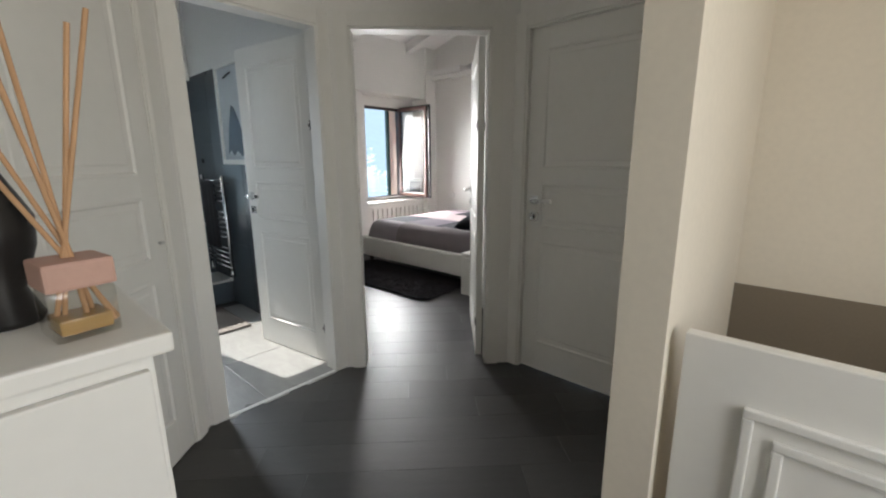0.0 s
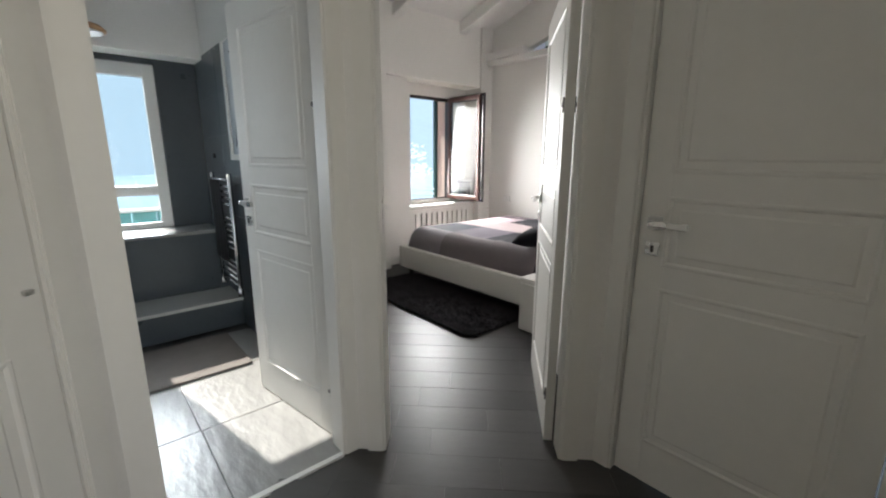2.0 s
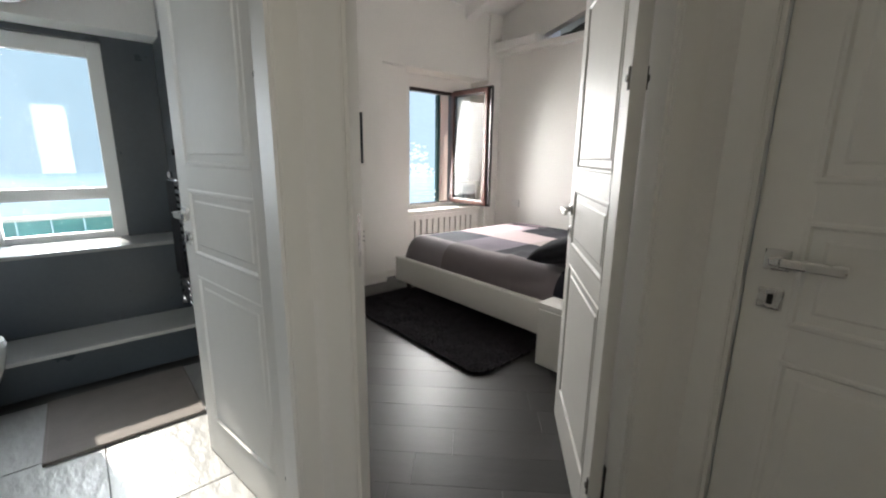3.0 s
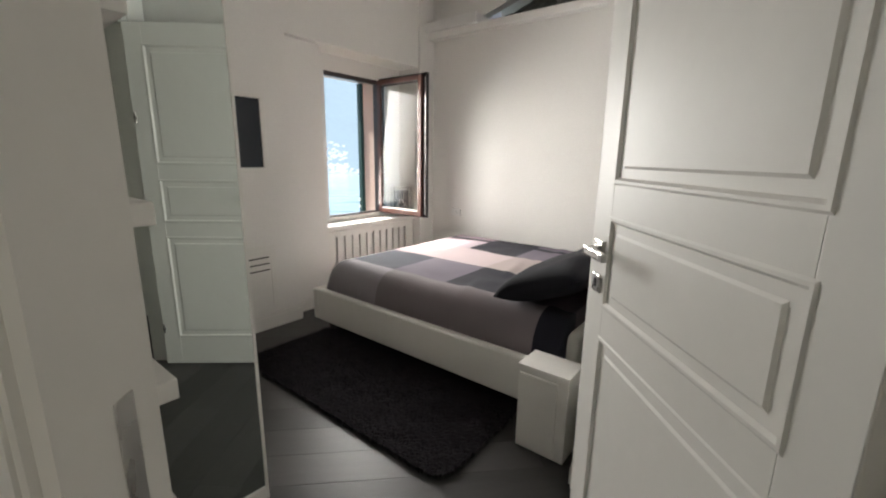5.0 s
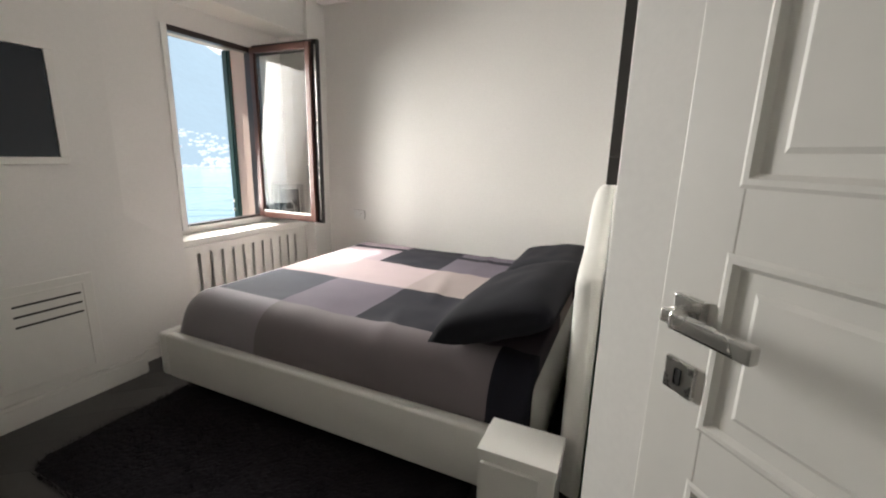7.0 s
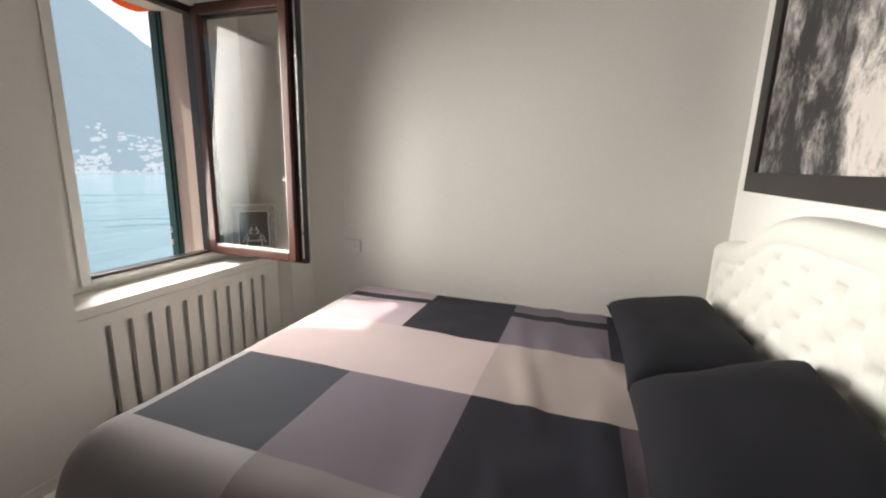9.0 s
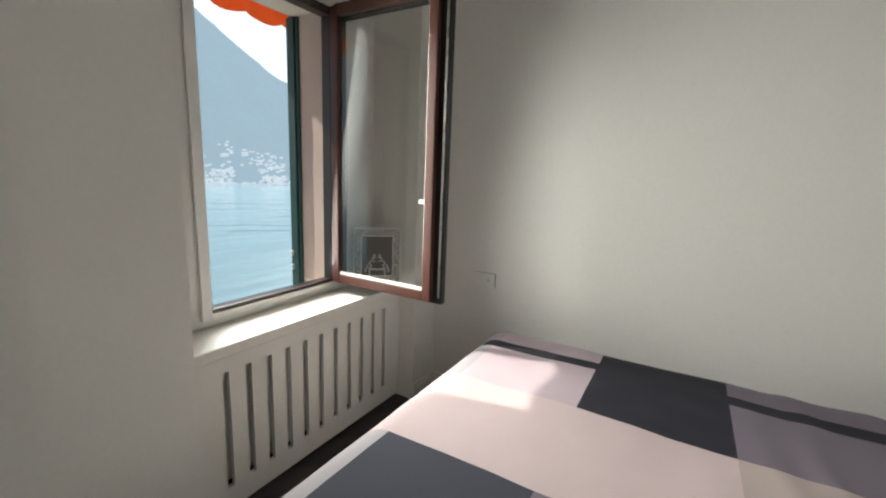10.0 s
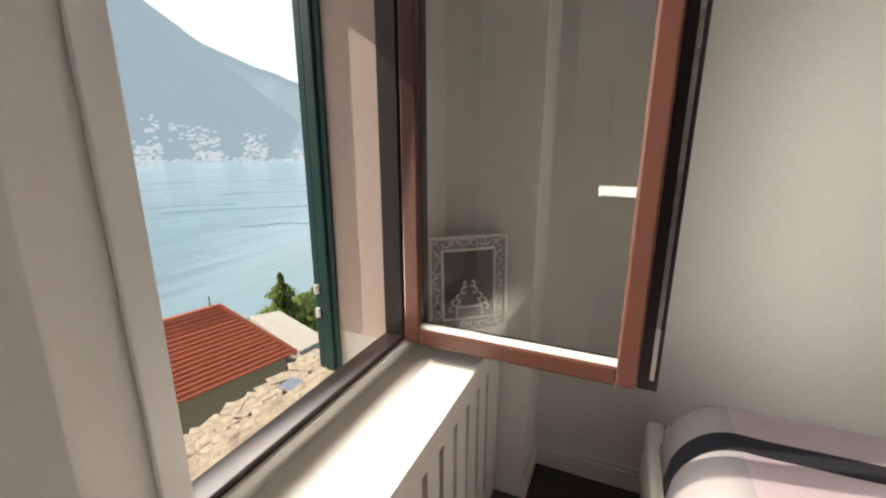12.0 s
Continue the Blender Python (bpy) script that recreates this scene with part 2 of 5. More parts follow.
def wall_with_hole(a, b, thick, z1, h0, h1, zb, zt):
    """Wall from a to b with an opening from h0 to h1 metres along it, zb to zt high."""
    bm = bmesh.new()
    a, b = Vector(a), Vector(b)
    d = (b - a).normalized()
    slab(bm, a, a + d * h0, thick, 0, z1)
    slab(bm, a + d * h1, b, thick, 0, z1)
    if zb > 0:
        slab(bm, a + d * h0, a + d * h1, thick, 0, zb)
    slab(bm, a + d * h0, a + d * h1, thick, zt, z1)
    return bm


# ---- structure: landing ----
DOOR_H = 2.10
BATH_A, BATH_B = (-2.20, 0.62), (-2.20, 1.45)
DIAG_A, DIAG_B = (-2.20, 1.45), (-1.41, 2.24)
struct("wall_bathroom_door", wall_with_hole(BATH_A, BATH_B, 0.10, 3.9, 0.07, 0.79, 0, DOOR_H), plaster, "white painted plaster wall with the bathroom doorway")
struct("wall_bedroom_door", wall_with_hole(DIAG_A, DIAG_B, 0.10, 3.9, 0.125, 0.965, 0, DOOR_H), plaster, "white painted diagonal wall with the bedroom doorway")
struct("wall_closed_door", wall_with_hole((-1.41, 2.24), (-0.23, 2.24), 0.10, 3.9, 0.045, 0.86, 0, DOOR_H), plaster, "white painted wall with a closed door")
L0, LD = Vector((-2.20, 0.62)), Vector((0.66, -0.75)).normalized()
bm = wall_with_hole(L0 + LD * 1.44, L0, 0.10, 2.6, 0.60, 1.33, 0, DOOR_H)
struct("wall_diagonal_closed", bm, plaster, "white painted diagonal wall with a closed door")
bm = bmesh.new()
slab(bm, (-1.25, -2.6), (-1.25, -0.46), 0.10, 0, 2.6)
struct("wall_landing_west", bm, plaster, "white painted plaster landing wall")
struct("wall_landing_south", slab(bmesh.new(), (-1.35, -2.7), (1.7, -2.7), 0.10, 0, 2.6), plaster, "white painted landing wall")
# unseen east wall; its opening is assumed, to hold the landing fill
bm = wall_with_hole((1.8, 2.34), (1.8, -2.7), -0.10, 2.6, 1.29, 2.59, 0.9, 2.2)
struct("wall_landing_east", bm, cream, "cream painted landing wall, unseen, with an opening added for the fill light")
bm = bmesh.new()
slab(bm, (-0.35, 1.07), (-0.35, 2.24), -0.12, 0, 2.6)
struct("wall_pier", bm, cream, "cream plaster wall end beside the stairwell")
bm = bmesh.new()
slab(bm, (-0.23, 2.24), (1.7, 2.24), 0.10, 0.80, 2.6)
struct("wall_stairwell_upper", bm, cream, "cream plaster wall above the stairwell")
bm = bmesh.new()
slab(bm, (-0.23, 2.235), (1.7, 2.235), 0.10, 0, 0.80)
struct("wall_stairwell_lower", bm, brown, "brown painted lower wall of the stairwell")
struct("ceiling_landing", boxed(-2.3, 1.8, -2.8, 2.3, 2.60, 2.66), ceiling_mat, "white landing ceiling", "ceiling")

# ---- structure: bedroom ----
HX = -2.33


def head_wall(y):
    """x of the slightly slanted wall behind the bed."""
    return -2.272 - 0.035 * (y - 2.93)


WX = -4.93
bm = bmesh.new()
slab(bm, (head_wall(3.05), 3.05), (head_wall(5.42), 5.42), -0.10, 0, 4.1)
struct("wall_headboard", bm, plaster, "white plaster wall behind the bed")
bm = bmesh.new()
slab(bm, (head_wall(3.05), 3.05), (-1.478, 2.312), 0.10, 0, 4.1)
struct("wall_behind_door", bm, plaster, "white plaster diagonal wall behind the open bedroom door")
bm = bmesh.new()
slab(bm, (-5.50, 5.28), (HX, 5.28), 0.12, 0, 2.62)
slab(bm, (-5.50, 5.28), (-4.26, 5.28), 0.12, 2.62, 4.1)
slab(bm, (-4.26, 5.60), (HX, 5.60), 0.12, 2.62, 4.1)
struct("wall_far", bm, plaster, "white plaster bedroom wall with a ledge on top")
bm = bmesh.new()
slab(bm, (-2.30, 1.56), (-5.0, 1.56), -0.07, 0, 4.1)
struct("wall_bedroom_south", bm, plaster, "white plaster wall between bedroom and bathroom")
# window wall: solid left part, niche with the window, pillar on the right
NY0, NY1 = 3.82, 5.06
bm = bmesh.new()
box(bm, -5.50, WX, 1.63, NY0, 0, 0.70)
box(bm, -5.50, WX, 1.63, NY0, 0.70, 2.29)
for vtx in bm.verts:
    if vtx.co.z > 2.2 and vtx.co.x > -5.0 and vtx.co.y > 3.5:
        vtx.co += Vector((-0.09, 0.05, 0))
box(bm, -5.50, WX, 1.63, NY0, 2.29, 4.1)
box(bm, -5.50, -4.90, NY1, 5.28, 0, 4.1)
box(bm, -5.50, WX, NY0, NY1, 2.29, 4.1)
box(bm, -5.50, -5.22, NY0, 4.02, 0, 2.29)
box(bm, -5.50, -5.22, 4.755, NY1, 0, 2.29)
box(bm, -5.50, -5.22, 4.02, 4.755, 2.14, 2.29)
box(bm, -5.28, -5.22, 4.02, 4.755, 0, 0.735)
box(bm, -5.50, -5.281, 4.02, 4.755, 0, 0.56)
struct("wall_window", bm, plaster, "white plaster window wall with a deep niche")
struct("wall_tv", boxed(WX, -4.80, 1.69, 3.42, 0, 4.1), plaster, "white boxed-out wall carrying the television")


def roof(x):
    return 3.05 + 0.30 * (x + 4.93)


bm = bmesh.new()
v = [bm.verts.new((x, y, roof(x) + dz)) for dz in (0, 0.08) for x, y in ((-5.6, -0.8), (-1.2, -0.8), (-1.2, 5.8), (-5.6, 5.8))]
for q in ((0, 1, 2, 3), (7, 6, 5, 4), (0, 4, 5, 1), (1, 5, 6, 2), (2, 6, 7, 3), (3, 7, 4, 0)):
    bm.faces.new([v[k] for k in q])
struct("ceiling_sloped", bm, ceiling_mat, "white sloping boarded ceiling", "ceiling")


def beam(y, x0, x1, w=0.13, h=0.14):
    bm = bmesh.new()
    v = [bm.verts.new((x, y + s * w / 2, roof(x) - dz)) for x in (x0, x1) for s, dz in ((-1, 0.002), (1, 0.002), (1, h), (-1, h))]
    for q in ((0, 1, 2, 3), (7, 6, 5, 4), (0, 4, 5, 1), (1, 5, 6, 2), (2, 6, 7, 3), (3, 7, 4, 0)):
        bm.faces.new([v[k] for k in q])
    bmesh.ops.bevel(bm, geom=bm.edges[:], offset=0.006, segments=1, affect="EDGES")
    ob = link("ceiling_beam", bm, ceiling_mat)
    return tagged(ob, "white painted wooden ceiling beam", "beam", "ceiling beams", "structure")


for y in (2.62, 3.67, 4.72):
    beam(y, WX, -1.5)
for y in (1.10, 0.10):
    beam(y, -4.9, -2.3)

# ---- structure: bathroom ----
bm = bmesh.new()
box(bm, -5.00, -4.86, 1.23, 1.56, 0, 4.1)
box(bm, -5.00, -4.86, -0.70, 0.42, 0, 4.1)
box(bm, -5.00, -4.86, 0.42, 1.23, 0, 0.72)
box(bm, -5.00, -4.86, 0.42, 1.23, 2.06, 4.1)
struct("wall_bath_window", bm, slate, "dark slate-tiled bathroom wall with a window")
struct("wall_bath_low", boxed(-4.86, -4.50, -0.70, 1.529, 0, 0.72, 0.004), slate, "dark tiled low wall under the bathroom window")
struct("wall_bath_north", boxed(-4.86, -2.32, 1.53, 1.555, 0, 2.13), slate, "dark slate-tiled bathroom wall")
struct("wall_bath_north_upper", boxed(-4.86, -2.32, 1.535, 1.558, 2.13, 4.1), plaster, "white upper bathroom wall")
struct("wall_bath_south", boxed(-5.0, -2.2, -0.80, -0.70, 0, 4.1), slate, "dark tiled bathroom wall")
struct("wall_bath_east", boxed(-2.30, -2.20, -0.80, 0.62, 0, 4.1), plaster, "white bathroom wall")
struct("bath_bulkhead", boxed(-4.86, -4.62, -0.70, 1.53, 2.10, 3.4, 0.004), plaster, "white bulkhead above the bathroom window", "bulkhead")
struct("bath_step", boxed(-4.499, -4.13, -0.70, 1.529, 0, 0.21, 0.006), slate, "dark tiled shower step", "step")
struct("bath_step_top", boxed(-4.499, -4.11, -0.70, 1.529, 0.2105, 0.235, 0.004), pale_stone, "pale stone top of the shower step", "step")

# ---- floors ----
struct("floor", boxed(-5.5, 1.8, -2.8, 5.7, -0.14, -0.0121), oak, "dark oak floor laid in boards, stone tiles in the bathroom", "floor")


# ---- doors ----
def panel_door(name, label, at, w, h=2.075, handle_at_end=True, levers=True):
    """Three-panel lacquered leaf; hinge at the origin, leaf along +x, faces at y = -0.021 and 0.021."""
    d = thing(name, label, "door", at, kind="structure")
    s, t = 0.105, 0.021
    rows = ((0.20, 0.85), (0.955, 1.20), (1.305, h - 0.12))
    body = bmesh.new()
    box(body, 0, s, -t, t, 0.006, h, 0.003)
    box(body, w - s, w, -t, t, 0.006, h, 0.003)
    z = 0.006
    for lo, hi in rows:
        box(body, s, w - s, -t, t, z, lo)
        z = hi
    box(body, s, w - s, -t, t, z, h)
    part("leaf", body, paint, d)
    for lo, hi in rows:
        pm = bmesh.new()
        box(pm, s, w - s, -0.0160, 0.0160, lo, hi)
        for side in (-1, 1):
            # raised field with sloped margins
            a, b = 0.033, 0.040
            outer = [(s + a, lo + a), (w - s - a, lo + a), (w - s - a, hi - a), (s + a, hi - a)]
            inner = [(s + b, lo + b), (w - s - b, lo + b), (w - s - b, hi - b), (s + b, hi - b)]
            vo = [pm.verts.new((x, side * 0.0161, zz)) for x, zz in outer]
            vi = [pm.verts.new((x, side * 0.0200, zz)) for x, zz in inner]
            pm.faces.new(vi)
            for k in range(4):
                pm.faces.new((vo[k], vo[(k + 1) % 4], vi[(k + 1) % 4], vi[k]))
        p = part("panel", pm, paint, d)
        mm = bmesh.new()
        for side in (-1, 1):
            # moulding round the panel: sloped strip with a small proud bead
            ring = [((s + o, lo + o), (w - s - o, lo + o), (w - s - o, hi - o), (s + o, hi - o)) for o in (-0.010, -0.005, 0.002, 0.009)]
            lev = (0.0212, 0.0238, 0.0238, 0.0162)
            vs = [[mm.verts.new((x, side * yy, zz)) for x, zz in r] for r, yy in zip(ring, lev)]
            for r0, r1 in zip(vs, vs[1:]):
                for k in range(4):
                    mm.faces.new((r0[k], r0[(k + 1) % 4], r1[(k + 1) % 4], r1[k]))
        part("moulding", mm, paint, p)
    for z in (0.25, 1.56) if levers and w != 0.763 else ():
        hg = bmesh.new()
        for side in (-1, 1):
            tube(hg, (0.012, side * 0.020, z - 0.03), (0.012, side * 0.020, z + 0.03), 0.007, n=10)
            tube(hg, (0.016, side * 0.0205, z), (0.016, side * 0.030, z), 0.010, n=12)
        part("hinge", hg, dark_nickel, d, "dark nickel hinge")
    hx = w - 0.058 if handle_at_end else 0.058
    way = -1 if handle_at_end else 1
    if not levers:
        for x in (0.035, w - 0.035):
            part("catch", boxed(x - 0.011, x + 0.011, t, t + 0.016, 1.005, 1.018, 0.003), chrome, d, "small nickel catch")
        return d
    for side in (-1, 1):
        rose = part("rose", boxed(hx - 0.026, hx + 0.026, side * t, side * (t + 0.010), 1.083, 1.135, 0.003), chrome, d, "square brushed nickel rose")
        hb = bmesh.new()
        box(hb, hx - 0.011, hx + 0.011, side * (t + 0.008), side * (t + 0.048), 1.100, 1.120, 0.003)
        box(hb, hx - 0.011, hx + way * 0.130, side * (t + 0.040), side * (t + 0.056), 1.098, 1.122, 0.004)
        part("lever", hb, chrome, rose, "brushed nickel lever handle")
        plate = part("keyhole_plate", boxed(hx - 0.026, hx + 0.026, side * t, side * (t + 0.008), 0.983, 1.035, 0.003), chrome, d, "square brushed nickel key plate")
        part("keyhole", boxed(hx - 0.006, hx + 0.006, side * (t + 0.0081), side * (t + 0.0090), 0.996, 1.022, 0.002), black_iron, plate)
    return d


def casing(name, a, b, z1=DOOR_H, out=0.016, w=0.075, thick=0.10):
    """Door frame: lining in the opening from plan point a to b, and flat architraves on both wall faces (wall to the left of a-b)."""
    a, b = Vector(a), Vector(b)
    d = (b - a).normalized()
    n = Vector((-d.y, d.x))
    f = thing(name, "white lacquered door frame with flat architraves", "door frame", kind="structure")
    for lo, hi, nm in ((a, a + d * 0.022, "jamb"), (b - d * 0.022, b, "jamb")):
        part(nm, slab(bmesh.new(), lo - n * 0.004, hi - n * 0.004, thick + 0.008, 0.0, z1), paint, f)
    part("head", slab(bmesh.new(), a + d * 0.0222 - n * 0.004, b - d * 0.0222 - n * 0.004, thick + 0.008, z1 - 0.024, z1), paint, f)
    for s0 in (-out - 0.0001, thick + 0.0001):
        for lo, hi in ((a - d * (w - 0.012), a + d * 0.012), (b - d * 0.012, b + d * (w - 0.012))):
            bm = slab(bmesh.new(), lo + n * s0, hi + n * s0, out, 0.0, z1 + w - 0.012)
            bmesh.ops.bevel(bm, geom=bm.edges[:], offset=0.004, segments=2, affect="EDGES")
            part("architrave", bm, paint, f)
        bm = slab(bmesh.new(), a + d * 0.0125 + n * s0, b - d * 0.0125 + n * s0, out - 0.001, z1 - 0.012, z1 + w - 0.012)
        part("architrave_head", bm, paint, f)
    return f


def along(a, b, s):
    a, b = Vector(a), Vector(b)
    return a + (b - a).normalized() * s


casing("bathroom_door_frame", along(BATH_A, BATH_B, 0.07), along(BATH_A, BATH_B, 0.79))
casing("bedroom_door_frame", along(DIAG_A, DIAG_B, 0.125), along(DIAG_A, DIAG_B, 0.965))
casing("closed_door_frame", (-1.365, 2.24), (-0.55, 2.24))
casing("left_door_frame", L0 + LD * (1.44 - 0.60), L0 + LD * (1.44 - 1.33))
a0, dd = along(DIAG_A, DIAG_B, 0.125), Vector((0.7071, 0.7071))
nn = Vector((-0.7071, 0.7071))
sp = link("strike_plate", slab(bmesh.new(), a0 + dd * 0.0222 + nn * 0.05, a0 + dd * 0.0232 + nn * 0.05, 0.022, 1.02, 1.18), chrome)
tagged(sp, "nickel strike plate let into the white door jamb", "strike plate")
panel_door("bedroom_door", "white lacquered three-panel door standing open into the bedroom", pose(-1.634, 2.18, 0, 0, 0, math.degrees(math.atan2(0.608, -0.533))), 0.81)
panel_door("bathroom_door", "white lacquered three-panel door standing open into the bathroom", pose(-2.335, 1.435, 0, 0, 0, math.degrees(math.atan2(-0.115, -0.73))), 0.73)
panel_door("closed_door", "white lacquered three-panel door, shut", pose(-0.577, 2.285, 0, 0, 0, 180), 0.763)
A = L0 + LD * 0.135
panel_door("left_door", "white lacquered three-panel door, shut, on the landing", pose(A.x - 0.015, A.y - 0.015, 0, 0, 0, math.degrees(math.atan2(LD.y, LD.x))), 0.68, levers=False)

# ---- skirting ----
def skirting(a, b, side=1, h=0.10):
    """Skirting board along a wall face from a to b, standing proud to the right of the way."""
    bm = bmesh.new()
    slab(bm, a, b, -0.014, 0.0, h - 0.022)
    slab(bm, a, b, -0.009, h - 0.0215, h)
    ob = link("baseboard", bm, paint)
    return tagged(ob, "white painted skirting board", "baseboard", "skirting boards", "structure")


skirting((-5.04, 5.28), (HX, 5.28))
skirting((head_wall(5.26), 5.26), (head_wall(3.07), 3.07))
skirting((-4.90, 5.06), (-4.90, 5.26))
skirting((WX, 3.44), (WX, 3.86))
skirting((-4.80, 1.70), (-4.80, 3.42), h=0.12)
skirting((-4.80, 3.42), (WX + 0.002, 3.42), h=0.12)
skirting((-1.25, -2.5), (-1.25, -0.48))

# ---- stairwell parapet ----
par = thing("stair_parapet", "cream panelled parapet beside the stairwell", "parapet", kind="structure")
part("board", boxed(-0.195, 1.60, 1.10, 1.14, 0, 0.942, 0.004), paint, par)
for k in range(2):
    bm = bmesh.new()
    x0 = -0.06 + 0.82 * k
    for o, dz in ((0, 0.016), (0.06, 0.012)):
        for q in ((x0 + o, x0 + 0.70 - o, 0.80 - o - 0.022, 0.80 - o), (x0 + o, x0 + 0.70 - o, 0.12 + o, 0.142 + o), (x0 + o, x0 + o + 0.022, 0.142 + o, 0.778 - o), (x0 + 0.678 - o, x0 + 0.70 - o, 0.142 + o, 0.778 - o)):
            box(bm, q[0], q[1], 1.0995 - dz, 1.0995, q[2], q[3], 0.004)
    part("panel_moulding", bm, paint, par)

# ---- console cabinet with things on it ----
cab = thing("console_cabinet", "white lacquered chest beside the landing door", "cabinet", pose(0, 0, 0))
part("body", boxed(-1.19, -0.775, -0.74, 0.150, 0.04, 1.055, 0.004), paint, cab)
part("plinth", boxed(-1.17, -0.80, -0.72, 0.13, 0, 0.039), paint, cab)
part("top", boxed(-1.20, -0.745, -0.76, 0.175, 1.056, 1.09, 0.006), paint, cab)
for k in range(2):
    y0 = -0.72 + k * 0.435
    part("door", boxed(-0.7745, -0.757, y0, y0 + 0.425, 0.07, 1.03, 0.004), paint, cab)
dif = thing("reed_diffuser", "glass reed diffuser with amber oil and rattan reeds", "diffuser", pose(-0.85, 0.078, 1.091, 0, 0, 8) @ Matrix.Scale(1.1, 4))
part("bottle", boxed(-0.038, 0.038, -0.038, 0.038, 0, 0.072, 0.008), bottle_glass, dif)
part("oil", boxed(-0.030, 0.030, -0.030, 0.030, 0.008, 0.030, 0.003), oil, dif)
part("collar", boxed(-0.040, 0.040, -0.040, 0.040, 0.0725, 0.112, 0.005), pink_collar, dif, "pinkish wooden collar")
for dx, dy, hh in ((0.03, 0.075, 0.44), (0.02, 0.05, 0.42), (-0.03, -0.02, 0.42), (0.03, -0.06, 0.40), (-0.02, -0.12, 0.32), (-0.05, -0.10, 0.38)):
    part("reed", tube(bmesh.new(), (-dx * 0.35, -dy * 0.35, 0.012), (dx, dy * 0.8, hh), 0.0034, n=8), reed, dif)
vase = link("black_vase", lathe([(0.045, 0), (0.050, 0.01), (0.032, 0.06), (0.055, 0.13), (0.060, 0.18), (0.030, 0.25), (0.020, 0.29), (0.034, 0.31), (0.030, 0.33), (0.016, 0.34)]), black_vase, True)
vase.matrix_world = pose(-0.99, 0.0, 1.091)
tagged(vase, "tall black ceramic ornament on the white chest", "vase")

# ---- bedroom window ----
win = thing("window_1", "dark-framed window with its sash opened inwards", "window", kind="structure")
FX0, FX1, FY0, FY1, FZ0, FZ1 = -5.275, -5.215, 4.02, 4.755, 0.735, 2.14
part("frame_side", boxed(FX0, FX1, FY0, FY0 + 0.035, FZ0, FZ1, 0.003), brown_frame, win)
part("frame_side", boxed(FX0, FX1, FY1 - 0.035, FY1, FZ0, FZ1, 0.003), brown_frame, win)
part("frame_head", boxed(FX0, FX1, FY0 + 0.0352, FY1 - 0.0352, FZ1 - 0.04, FZ1, 0.003), brown_frame, win)
part("frame_sill", boxed(FX0, FX1, FY0 + 0.0352, FY1 - 0.0352, FZ0, FZ0 + 0.04, 0.003), brown_frame, win)
part("inner_strip", boxed(FX1, FX1 + 0.012, FY1 - 0.018, FY1 + 0.012, FZ0, FZ1, 0.003), pvc, win, "pale inner frame strip")
part("inner_strip", boxed(FX1, FX1 + 0.012, FY0 - 0.012, FY0 + 0.030, FZ0, FZ1, 0.003), pvc, win, "pale inner frame strip")
part("inner_strip", boxed(FX1, FX1 + 0.012, FY0 + 0.0305, FY1 - 0.0185, FZ0, FZ0 + 0.026, 0.003), pvc, win, "pale inner frame strip")
sash = part("sash", bmesh.new(), red_frame, win)
SX0, SX1, SY, SZ0, SZ1 = -5.20, -4.578, 4.735, 0.765, 2.135
B = 0.048
for nm, q in (("stile", (SX0, SX0 + B, SZ0, SZ1)), ("stile", (SX1 - B, SX1, SZ0, SZ1)), ("rail", (SX0 + B, SX1 - B, SZ0, SZ0 + B)), ("rail", (SX0 + B, SX1 - B, SZ1 - B, SZ1))):
    part(nm, boxed(q[0], q[1], SY - 0.030, SY - 0.002, q[2], q[3], 0.006), red_frame, sash)
    part(nm, boxed(q[0], q[1] + (0.046 if q[1] == SX1 else 0), SY - 0.0015, SY + 0.034, q[2] - 0.010, q[3] + (0.0 if q[3] < SZ1 else 0.02), 0.004), rubber, sash, "black sash edge with grey seal")
bead = bmesh.new()
box(bead, SX0 + B, SX1 - B, SY - 0.022, SY - 0.006, SZ0 + B, SZ0 + B + 0.012)
part("glazing_bead", bead, pvc, sash)
g = part("pane", boxed(SX0 + B - 0.006, SX1 - B + 0.006, SY - 0.014, SY - 0.010, SZ0 + B - 0.006, SZ1 - B + 0.006), sash_glass, sash)
g.visible_shadow = False
hb = bmesh.new()
box(hb, SX1 - 0.042, SX1 - 0.018, SY + 0.034, SY + 0.046, 1.18, 1.26, 0.003)
box(hb, SX1 - 0.13, SX1 - 0.016, SY + 0.048, SY + 0.062, 1.21, 1.235, 0.004)
part("sash_handle", hb, pvc, sash, "white sash handle")
seal = part("seal", boxed(SX1 + 0.026, SX1 + 0.036, SY - 0.0045, SY - 0.0017, SZ0 + 0.02, SZ1 - 0.02), chrome, sash, "grey metal lock strip")
ws = thing("window_sill", "white lacquered window sill board", "window sill", kind="structure")
part("board", boxed(-5.219, -4.985, NY0 + 0.002, NY1 - 0.002, 0.662, 0.708, 0.006), paint, ws)

# radiator cover under the sill, with upright slots
rc = thing("radiator_cover", "white wooden radiator cover with upright slots", "radiator cover")
RX = -5.005
slots = [3.968 + 0.094 * k for k in range(11)]
bm = bmesh.new()
edges = [3.835]
for y in slots:
    edges += [y - 0.014, y + 0.014]
edges.append(5.052)
for k in range(0, len(edges), 2):
    box(bm, RX - 0.018, RX, edges[k], edges[k + 1], 0.02, 0.655)
for y in slots:
    box(bm, RX - 0.018, RX, y - 0.014, y + 0.014, 0.02, 0.115)
    box(bm, RX - 0.018, RX, y - 0.014, y + 0.014, 0.595, 0.655)
part("front_panel", bm, paint, rc)
part("backing", boxed(-5.21, -5.16, 3.875, 5.05, 0.02, 0.655), paint, rc)
